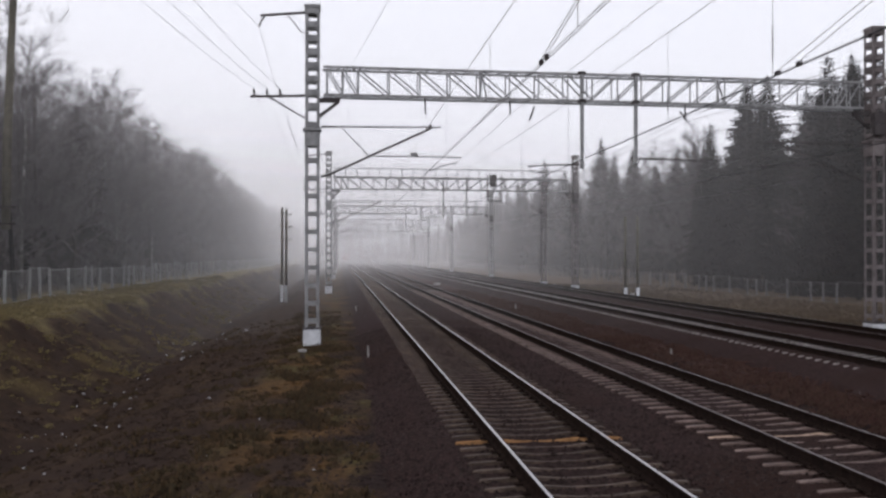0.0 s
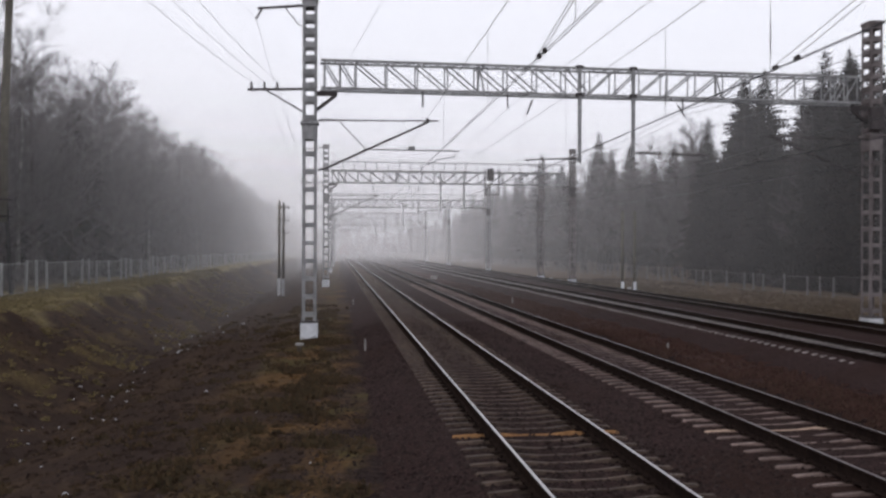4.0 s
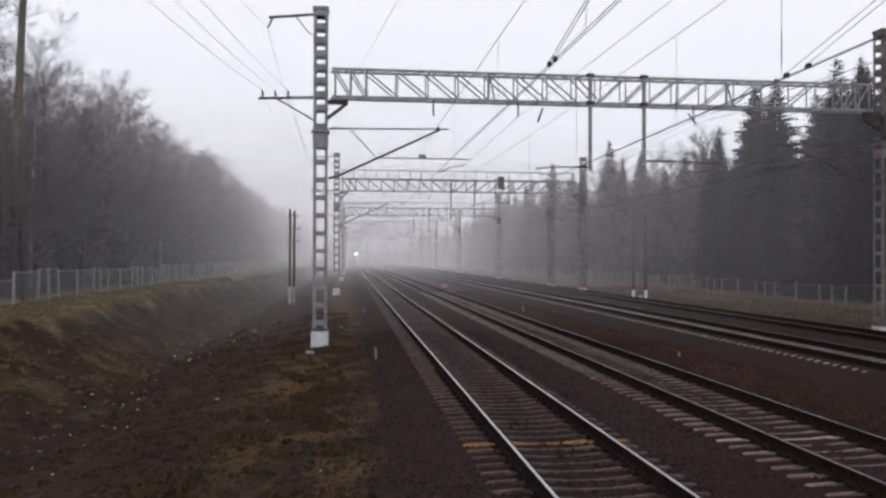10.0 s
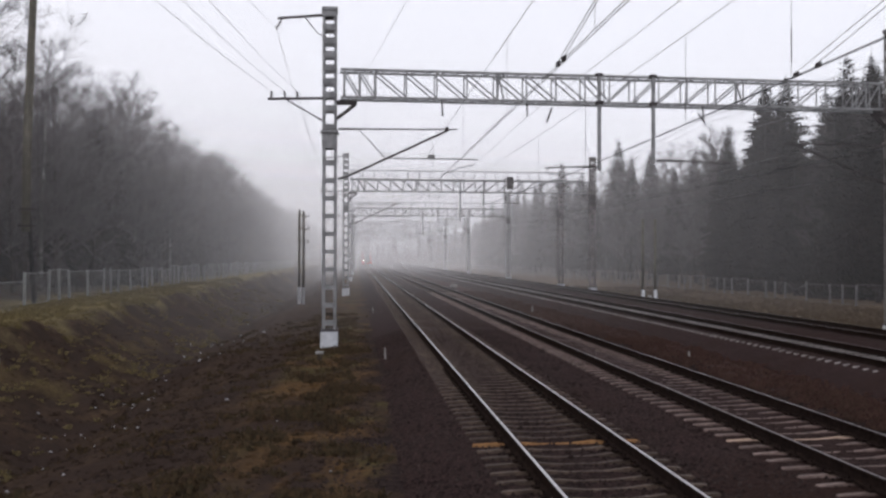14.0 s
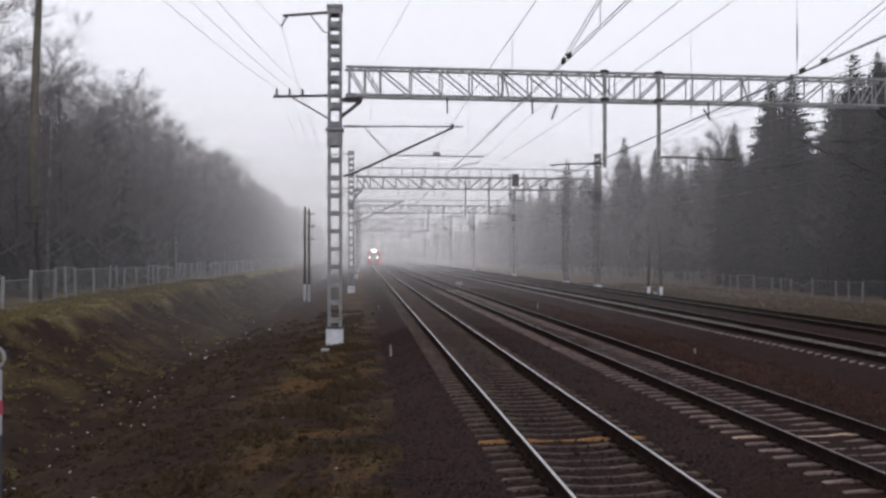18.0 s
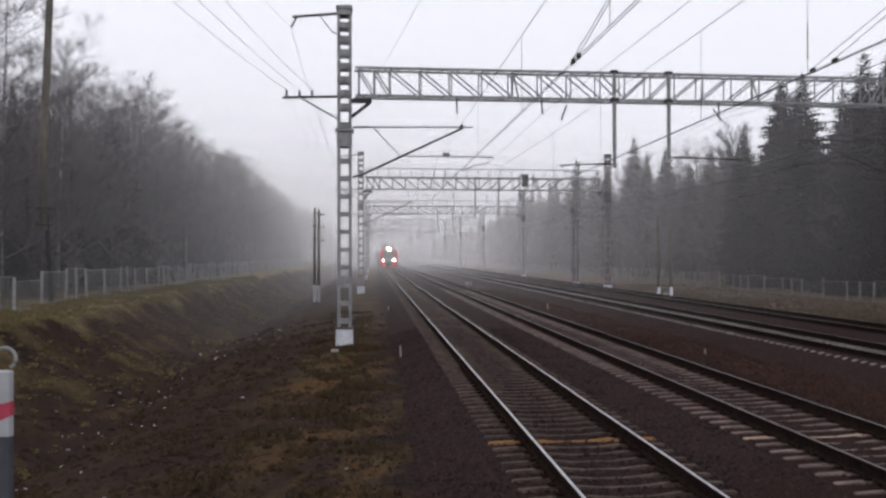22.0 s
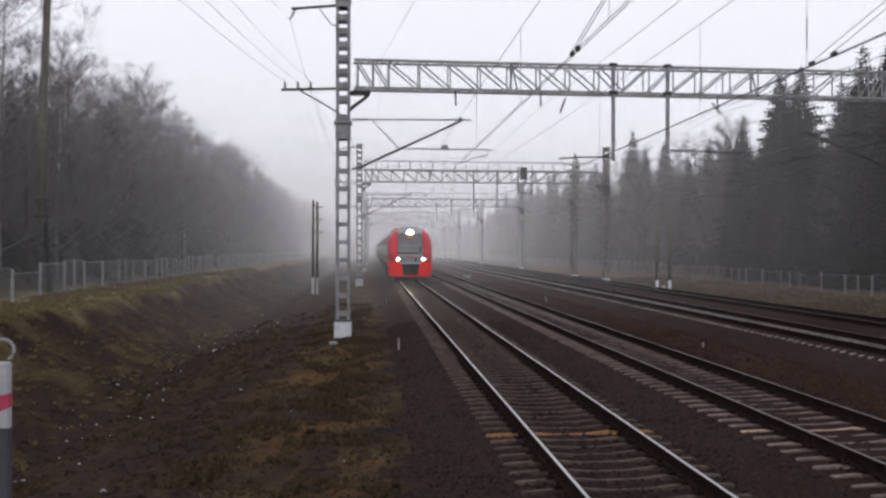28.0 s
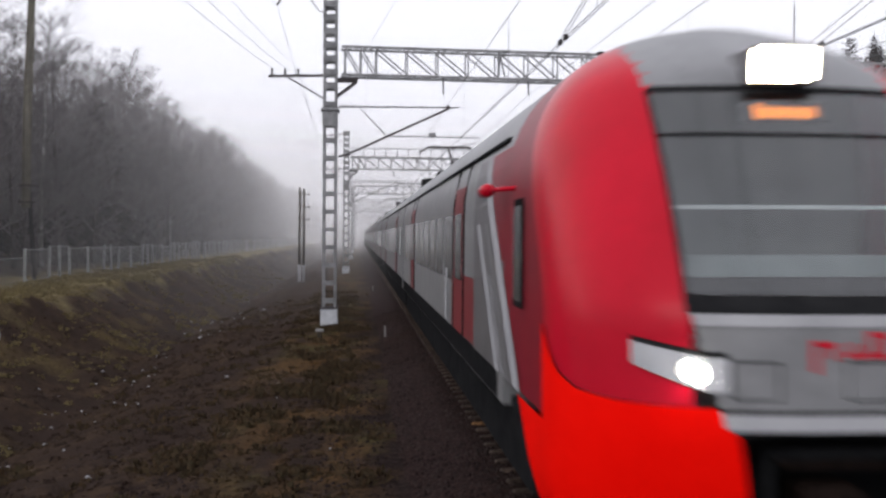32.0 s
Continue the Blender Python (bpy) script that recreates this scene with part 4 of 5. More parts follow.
def bare_tree(seed, h, birch, dense=1.0, low=0.3):
    rnd = random.Random(seed)
    trunk, crown = Geo(), Geo()
    pts, q = [], Vector((0, 0, -0.3))
    lean = Vector((rnd.uniform(-0.04, 0.04), rnd.uniform(-0.04, 0.04), 1)).normalized()
    n = 9
    for i in range(n + 1):
        pts.append(q.copy())
        q = q + (lean + Vector((rnd.uniform(-0.05, 0.05), rnd.uniform(-0.05, 0.05), 0))) * (h / n)
    r0 = 0.013 * h * (0.75 if birch else 1.0)
    trunk.tube(pts, [r0 * (1 - 0.93 * i / n) for i in range(n + 1)], 8)
    for i in range(int(26 * dense)):
        t = low + (0.97 - low) * (i + rnd.random()) / int(26 * dense)
        k = min(n - 1, int(t * n))
        s = pts[k].lerp(pts[k + 1], t * n - k)
        a = i * 2.4 + rnd.uniform(-0.5, 0.5)
        rise = rnd.uniform(0.35, 0.95)
        d = Vector((math.cos(a), math.sin(a), rise)).normalized()
        limb(crown, rnd, s, d, h * rnd.uniform(0.19, 0.30) * (1.25 - 0.7 * t), r0 * 0.31 * (1.15 - t), 2, {2: 12, 1: 18}, 0, 0, 0.05 if birch else 0.0)
    return trunk.mesh("trunk", M_BIRCH if birch else M_BARK, True), crown.mesh("crown", M_TWIG)


def spruce(seed, h, low=0.12, full=1.0):
    rnd = random.Random(seed)
    trunk, g = Geo(), Geo()
    trunk.tube([(0, 0, -0.3), (0, 0, h * 0.5), (0, 0, h)], [0.011 * h, 0.007 * h, 0.02], 8)
    z = h * low
    spread = h * rnd.uniform(0.17, 0.21) * full
    while z < h * 0.985:
        f = (z - h * low) / (h * (1 - low))
        reach = spread * (1 - f) ** 0.82 * rnd.uniform(0.72, 1.16) + 0.04
        m = 13 if f < 0.7 else 8
        for i in range(m):
            a = 2 * math.pi * i / m + rnd.uniform(-0.4, 0.4)
            L = reach * rnd.uniform(0.7, 1.15)
            out = Vector((math.cos(a), math.sin(a), 0))
            side = Vector((-out.y, out.x, 0))
            dip = -0.32 * (1 - f) + 0.25 * f
            zz = z + rnd.uniform(-0.2, 0.2)
            tip = Vector((0, 0, zz)) + out * L + Vector((0, 0, dip * L))
            root = Vector((0, 0, zz))
            k = max(2, int(L / 0.36))
            for j in range(k):
                c = root.lerp(tip, (j + 0.6) / k) + Vector((0, 0, 0.1 * L * math.sin(math.pi * (j + 0.5) / k)))
                wv = (0.05 + 0.34 * L * (1 - (j + 0.3) / k)) * rnd.uniform(0.7, 1.25)
                for s in (-1, 1):
                    e = c + side * s * wv + out * wv * 0.55 + Vector((0, 0, -0.25 * wv - rnd.uniform(0, 0.06 + 0.06 * L)))
                    b = c + out * min(0.26, 0.6 * L) + Vector((0, 0, -0.04))
                    dn = c + side * s * wv * 0.35 + Vector((0, 0, -0.06 - 0.09 * L - 0.25 * wv))
                    g.add([c, b, e, dn], [(0, 1, 2), (0, 2, 3)])
        z += (0.46 - 0.24 * f) * (0.8 + h / 60)
    g.tube([(0, 0, h - 0.5), (0, 0, h + 0.3)], [0.05, 0.01], 4)
    return trunk.mesh("trunk", M_BARK, True), g.mesh("crown", M_NEEDLE)


def plant(name, meshes, x, y, label, category, group, scale=1.0, rz=0.0):
    t = new(name)
    t.matrix_basis = pose(x, y, ground_z(x, y), 0, 0, rz) @ Matrix.Diagonal((scale, scale, scale, 1))
    for nm, me in zip(("trunk", "crown"), meshes):
        ob = new(nm, me)
        ob.parent = t
    return tagged(t, label, category, group)


def build_forest():
    rnd = random.Random(21)
    birches = [bare_tree(100 + i, 19.0, True) for i in range(3)]
    broad = [bare_tree(200 + i, 17.0, False, 1.3, 0.16) for i in range(4)]
    shrubs = [bare_tree(300 + i, 6.0, False, 0.8, 0.08) for i in range(3)]
    spruces = [spruce(400 + i, 20.0) for i in range(4)]
    wide = [spruce(470 + i, 22.0, 0.05, 1.32) for i in range(3)]
    tall = [spruce(450 + i, 22.0, 0.3) for i in range(2)]
    B = ("bare birch with a pale trunk and fine brown twigs", "tree", "bare trees in the wood")
    D = ("leafless broad-crowned tree with grey-brown branches", "tree", "bare trees in the wood")
    S = ("tall dark green spruce in the foggy wood", "tree", "spruces in the wood")
    H = ("leafless thicket bush at the edge of the wood", "bush", "bushes by the fence")
    for y, x, s in ((62.0, -22.0, 1.12), (69, -24.0, 1.08), (60.0, -26.5, 1.0), (78.0, -23.0, 1.0), (104, -22.5, 0.85), (128, -22.6, 0.85)):
        plant("birch", birches[int(y) % 3], x, y, *B, s, rnd.uniform(0, 360))
    for y, x, s in ((95.0, -23.4, 0.70), (100, -24.6, 0.76), (106, -25.0, 0.72), (90, -26.5, 0.66)):
        plant("spruce", wide[int(y) % 3], x, y, *S, s, rnd.uniform(0, 360))
    for row, x in enumerate((-24, -28, -32, -36.5, -42)):
        y = 48.0 + 3 * row
        while y < (560 if row < 2 else 330):
            yy, xx = y + rnd.uniform(-1.5, 1.5), x + rnd.uniform(-1.6, 1.6)
            s = rnd.uniform(0.93, 1.1) * (0.82 if yy < 84 else 1.09 if 105 < yy < 200 else 1.0)
            u = rnd.random()
            if row > 0 and u < (0.3 if row < 2 else 0.62):
                plant("spruce", rnd.choice(spruces), xx, yy, *S, s * 0.74, rnd.uniform(0, 360))
            elif u < 0.45 and row > 0 or u < 0.12:
                plant("birch", rnd.choice(birches), xx, yy, *B, s * 0.9, rnd.uniform(0, 360))
            else:
                plant("bare_tree", rnd.choice(broad), xx, yy, *D, s, rnd.uniform(0, 360))
            y += (3.5, 3.9, 4.4, 4.8, 5.4)[row] * (1 + yy / 420)
    for k in range(60):
        y = 50 + k * 4.2 + rnd.uniform(-1, 1)
        plant("bush", rnd.choice(shrubs), -20.5 + rnd.uniform(-1.2, 1.2), y, *H, rnd.uniform(0.5, 0.95), rnd.uniform(0, 360))
    for y, x, s in ((113.0, 45.5, 1.06), (107.5, 45.5, 1.04), (94.0, 45.7, 1.02), (89.0, 45.5, 0.98), (103.0, 49.0, 0.9), (99, 43.5, 0.66), (119.0, 48, 0.92), (86, 44, 0.92), (81, 46, 0.98), (112, 52, 1.0), (105, 54, 1.05), (98, 53, 1.05)):
        plant("spruce", wide[int(y) % 3], x, y, *S, s, rnd.uniform(0, 360))
    for y, x, s in ((124, 44.5, 1.12), (130, 45.5, 1.1), (137, 44, 1.08), (144, 45, 1.05), (152, 44, 1.0)):
        plant("bare_tree", broad[int(y) % 4], x, y, *D, s, rnd.uniform(0, 360))
    for row, x in enumerate((41.5, 46, 51, 57)):
        y = 74.0 + 2 * row
        while y < 360:
            yy, xx = y + rnd.uniform(-1.5, 1.5), x + rnd.uniform(-1.6, 1.6)
            s = rnd.uniform(0.8, 1.0) * (0.9 if 116 < yy < 150 else 1.07 if yy > 150 else 1.0)
            u = rnd.random() + (0.25 if 118 < yy < 165 else 0.0)
            if 0.428 < xx / yy < 0.465:
                s *= 0.68
            if u < 0.62:
                plant("spruce", rnd.choice(spruces), xx, yy, *S, s * 0.98, rnd.uniform(0, 360))
            elif u < 0.75:
                plant("spruce", rnd.choice(tall), xx, yy, *S, s, rnd.uniform(0, 360))
            else:
                plant("bare_tree", rnd.choice(broad), xx, yy, *D, s * 1.02, rnd.uniform(0, 360))
            y += (3.4, 4.0, 4.8, 5.6)[row] * (1 + yy / 300)
    far = Geo()
    for k in range(470):
        side = rnd.choice((-1, 1))
        x = rnd.uniform(-75, -30) if side < 0 else rnd.uniform(41, 92)
        y = rnd.uniform(330, 900) if k < 250 else rnd.uniform(60, 330)
        if k >= 250:
            x = rnd.uniform(-70, -47) if side < 0 else rnd.uniform(63, 90)
        # Trees across the line's far end, added to block bright sky behind the fog.
        if k >= 420:
            x, y = rnd.uniform(-26, 44), rnd.uniform(930, 1000)
        h, z = rnd.uniform(15, 20), ground_z(x, y)
        for lv in range(7):
            r = h * 0.17 * (1 - lv / 7.3) * rnd.uniform(0.8, 1.2)
            zb = z + h * (0.08 + 0.13 * lv)
            m = 9
            ring = [(x + r * rnd.uniform(0.65, 1.2) * math.cos(2 * math.pi * i / m), y + r * rnd.uniform(0.65, 1.2) * math.sin(2 * math.pi * i / m), zb + rnd.uniform(-0.5, 0.4)) for i in range(m)]
            far.add(ring + [(x, y, zb + h * 0.22)], [(i, (i + 1) % m, m) for i in range(m)])
    tagged(part("far_wood", far, M_NEEDLE), "dense dark wood fading into the fog", "wood", "", "stuff")


# ---- ground cover ----
def scatter(name, count, zone, weight, maker, material, label, category, seed):
    rnd = random.Random(seed)
    g = Geo()
    made = 0
    tries = 0
    while made < count and tries < count * 12:
        tries += 1
        x, y = rnd.uniform(zone[0], zone[1]), zone[2] + (zone[3] - zone[2]) * rnd.random() ** 1.7
        if rnd.random() > weight(x, y):
            continue
        maker(g, rnd, x, y, ground_z(x, y))
        made += 1
    tagged(part(name, g, material), label, category, "", "stuff")


def tuft(g, rnd, x, y, z, low=0.04, high=0.14):
    """A flattened bunch of dry blades."""
    n, h = rnd.randint(10, 16), rnd.uniform(low, high)
    wide = rnd.uniform(0.08, 0.22)
    for i in range(n):
        a, r = rnd.uniform(0, 6.283), wide * rnd.random()
        bx, by = x + r * math.cos(a), y + r * math.sin(a)
        hh, w, c = h * rnd.uniform(0.3, 1.2), rnd.uniform(0.003, 0.008), rnd.uniform(0, 6.283)
        lx, ly = math.cos(c) * rnd.uniform(0.03, 0.11), math.sin(c) * rnd.uniform(0.03, 0.11)
        ux, uy = w * math.sin(c), -w * math.cos(c)
        g.add([(bx - ux, by - uy, z - 0.02), (bx + ux, by + uy, z - 0.02), (bx + lx * 0.6, by + ly * 0.6, z + hh), (bx + lx * 1.3, by + ly * 1.3, z + hh * 0.75)], [(0, 1, 2), (1, 3, 2)])


def leaf(g, rnd, x, y, z):
    """A curled leaf or flat crumb."""
    s, a = rnd.uniform(0.012, 0.034), rnd.uniform(0, 6.283)
    u, v = Vector((math.cos(a), math.sin(a), rnd.uniform(-0.3, 0.3))) * s, Vector((-math.sin(a), math.cos(a), rnd.uniform(-0.3, 0.3))) * s * rnd.uniform(0.4, 0.9)
    c = Vector((x, y, z + 0.012))
    g.add([c - u, c - v + Vector((0, 0, s * 0.3)), c + u, c + v + Vector((0, 0, s * 0.4))], [(0, 1, 2), (0, 2, 3)])


def clod(g, rnd, x, y, z):
    """A lump of earth."""
    s = rnd.uniform(0.03, 0.11) * (0.6 + 0.6 * rnd.random())
    ring = [(x + s * rnd.uniform(0.7, 1.3) * math.cos(k * 1.047), y + s * rnd.uniform(0.7, 1.3) * math.sin(k * 1.047), z - 0.02) for k in range(6)]
    mid = [(x + s * rnd.uniform(0.45, 0.8) * math.cos(k * 1.047 + 0.3), y + s * rnd.uniform(0.45, 0.8) * math.sin(k * 1.047 + 0.3), z + s * rnd.uniform(0.3, 0.6)) for k in range(6)]
    g.add(ring + mid, [(k, (k + 1) % 6, 6 + (k + 1) % 6, 6 + k) for k in range(6)] + [(6, 7, 8, 9, 10, 11)])


def pebble(g, rnd, x, y, z):
    s = rnd.uniform(0.018, 0.042)
    p = [(x + s * rnd.uniform(0.6, 1.2), y, z), (x, y + s * rnd.uniform(0.6, 1.2), z), (x - s * rnd.uniform(0.6, 1.2), y, z), (x, y - s * rnd.uniform(0.6, 1.2), z), (x + s * rnd.uniform(-0.4, 0.4), y + s * rnd.uniform(-0.4, 0.4), z + s * rnd.uniform(0.6, 1.1))]
    g.add(p, [(0, 1, 4), (1, 2, 4), (2, 3, 4), (3, 0, 4)])


def patch_weight(x, y, sc=0.3, lo=-0.1):
    return max(0.0, min(1.0, (noise.noise((x * sc, y * sc * 0.6, 7.0)) - lo) * 2.2))


def bed_z(x):
    for l, r in (TRACKS[:2], TRACKS[2:]):
        if l - 2.7 < x < r + 2.5:
            prof = [(l - 2.7, -0.64), (l - 1.62, -0.265), (l - 1.3, -0.24), (l + 1.3, -0.24), (r - 1.3, -0.24), (r + 1.3, -0.24), (r + 1.62, -0.265), (r + 2.5, -0.64)]
            return float(np.interp(x, [p[0] for p in prof], [p[1] for p in prof]))
    return None


def build_cover():
    def bank(x, y):
        crest = 1.0 if -17.5 < x < -11.9 else 0.06
        return crest * (0.2 + 0.8 * patch_weight(x, y, 0.3, -0.15))
    scatter("bank_grass", 15000, (-19, -7.5, 18, 110), bank, tuft, M_STRAW, "yellowed dead grass on the bank above the ditch", "grass", 31)
    scatter("verge_grass", 3200, (-7, 0.5, 9, 60), lambda x, y: (1.0 if -2.4 < x < 0.0 else 0.12) * (0.03 + patch_weight(x, y, 0.8, 0.08)), tuft, M_OLIVE, "sparse olive and brown grass beside the gravel", "grass", 32)
    scatter("middle_weeds", 3600, (9.7, 12.6, 18, 100), lambda x, y: 0.15 + patch_weight(x, y, 0.6, 0.0), tuft, M_RUSSET, "reddish brown dead weeds between the tracks", "grass", 33)
    scatter("far_verge_grass", 6500, (22.3, 36, 40, 125), lambda x, y: 0.3 + 0.7 * patch_weight(x, y, 0.2, -0.2), tuft, M_VERGE, "pale brown grass before the spruce wood", "grass", 34)
    scatter("earth_clods", 3800, (-11.5, -0.2, 9, 50), lambda x, y: 0.25 + patch_weight(x, y, 0.7, -0.1), clod, M_GROUND, "dark lumps of earth on the ditch slope", "earth", 37)
    scatter("weed_clods", 1500, (9.8, 13.2, 18, 50), lambda x, y: 1.0, clod, M_GROUND, "dark lumps of earth between the tracks", "earth", 38)

    scatter("leaf_litter", 16000, (-12, 0.6, 9, 48), lambda x, y: 0.2 + patch_weight(x, y, 0.45, -0.1), leaf, M_LEAF, "mottled fallen leaves and crumbs of earth", "leaves", 39)
    scatter("track_litter", 3500, (9.8, 13.2, 18, 50), lambda x, y: 1.0, leaf, M_LEAF, "fallen leaves between the tracks", "leaves", 40)

    def stone(g, rnd, x, y, z):
        b = bed_z(x)
        pebble(g, rnd, x, y, z if b is None else b)
    scatter("loose_stones", 42000, (-0.9, 10.4, 8.5, 42), lambda x, y: 1.0 if x > 0.5 else 0.4, stone, M_STONE, "loose dark crushed stones beside the rails", "stones", 35)
    scatter("ditch_stones", 2500, (-9, -1.5, 10, 45), lambda x, y: patch_weight(x, y, 0.6, 0.05), pebble, M_STONE, "scattered stones and clods on the slope", "stones", 36)


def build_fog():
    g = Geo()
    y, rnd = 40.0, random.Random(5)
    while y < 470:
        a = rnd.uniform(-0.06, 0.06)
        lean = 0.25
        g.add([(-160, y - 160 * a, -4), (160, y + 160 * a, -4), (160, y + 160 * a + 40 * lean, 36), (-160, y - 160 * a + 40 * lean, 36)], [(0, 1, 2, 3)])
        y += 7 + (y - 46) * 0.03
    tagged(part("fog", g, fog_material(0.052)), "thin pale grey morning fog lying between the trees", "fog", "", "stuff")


# ---- the train: nose tip at local y = 0, cars run towards +y ----
W, TOP, D_NOSE, POWER, FLANK = 1.74, 4.52, 1.35, 2.5, 3.6


def half_width(z):
    if z < 1.0:
        return W - 0.16 * ((1.0 - z) / 0.66) ** 2
    return W if z < 2.7 else W * max(0.0, 1 - ((z - 2.7) / (TOP - 2.7)) ** 3.0) ** 0.47


def rake(z):
    if z < 1.4:
        return 0.16 * ((1.4 - z) / 1.06) ** 1.5
    if z < 2.2:
        return 0.08 * (z - 1.4)
    if z < 3.8:
        return 0.064 + (z - 2.2) * 0.6 + (z - 2.2) ** 2 * 0.09
    return 1.254 + (z - 3.8) * 0.72 + (z - 3.8) ** 2 * 1.5


def nose(s, z):
    """A point of the nose: s runs from the middle (0) over the corner (1) to the end of the flank (2)."""
    w, side, a = half_width(z), (1 if s >= 0 else -1), abs(s)
    if a <= 1:
        th = a * math.pi / 2
        return Vector((side * w * math.sin(th) ** (2 / POWER), rake(z) + D_NOSE * w / W * (1 - max(0.0, math.cos(th)) ** (2 / POWER)), z))
    y0 = rake(z) + D_NOSE * w / W
    return Vector((side * w, y0 + (FLANK - y0) * (a - 1), z))


def s_of(x, z):
    r = min(1.0, abs(x) / max(0.01, half_width(z)))
    return math.copysign(2 / math.pi * math.asin(r ** (POWER / 2)), x)


def skin(left, right, low, high, nu=12, nv=10, out=0.0):
    """A piece of the nose between two edges left(z), right(z) in s and two heights low(s), high(s)."""
    g, rows = Geo(), []
    for j in range(nv + 1):
        row = []
        for i in range(nu + 1):
            u, v = i / nu, j / nv
            zm = low(0) + (high(0) - low(0)) * v
            s = left(zm) + (right(zm) - left(zm)) * u
            z = low(s) + (high(s) - low(s)) * v
            s = left(z) + (right(z) - left(z)) * u
            p = nose(s, z)
            if out:
                e = 1e-3
                nrm = (nose(s + e, z) - p).cross(nose(s, z + e) - p)
                p = p + nrm.normalized() * out if nrm.length > 0 else p
            row.append(p)
        rows.append(row)
    return g.grid(rows)


def const(v):
    return lambda *_: v


def red_edge(s):
    a = abs(s)
    return float(np.interp(a, [0, 0.55, 0.75, 0.88, 0.97, 1.02, 2], [1.60, 1.62, 1.66, 1.76, 1.93, 2.06, 2.06]))


def ring_section(y, z0=1.08, inset=0.0, n=22):
    zs = [z0 + (TOP - z0) * (1 - (1 - i / n) ** 1.6) for i in range(n + 1)]
    right = [(max(0.0, half_width(z) - inset), y, z - inset) for z in zs]
    return right + [(-x, yy, z) for x, yy, z in reversed(right[:-1])]


def shell(y0, y1):
    g = Geo()
    ys = [y0 + (y1 - y0) * i / 6 for i in range(7)]
    g.grid([ring_section(y) for y in ys])
    g.add(ring_section(y0), [tuple(range(len(ring_section(y0)) - 1, -1, -1))])
    g.add(ring_section(y1), [tuple(range(len(ring_section(y1))))])
    g.box((0, (y0 + y1) / 2, 1.06), (3.3, y1 - y0, 0.06))
    return g


def side_plate(y0, y1, z0, z1, out, nv=5):
    """A panel that follows the side's curve, on the left-hand (x < 0) side; turned round for the other side."""
    outer = [[(-(half_width(z0 + (z1 - z0) * j / nv) + out), y, z0 + (z1 - z0) * j / nv) for y in (y0, y1)] for j in range(nv + 1)]
    inner = [[(-(half_width(z0 + (z1 - z0) * j / nv) - 0.02), y, z0 + (z1 - z0) * j / nv) for y in (y0, y1)] for j in range(nv + 1)]
    g = Geo().grid(outer)
    loop_o = [outer[0][0], outer[0][1]] + [r[1] for r in outer[1:]] + [r[0] for r in reversed(outer[1:])]
    loop_i = [inner[0][0], inner[0][1]] + [r[1] for r in inner[1:]] + [r[0] for r in reversed(inner[1:])]
    n = len(loop_o)
    g.add(loop_o + loop_i, [(i, (i + 1) % n, n + (i + 1) % n, n + i) for i in range(n)])
    return g


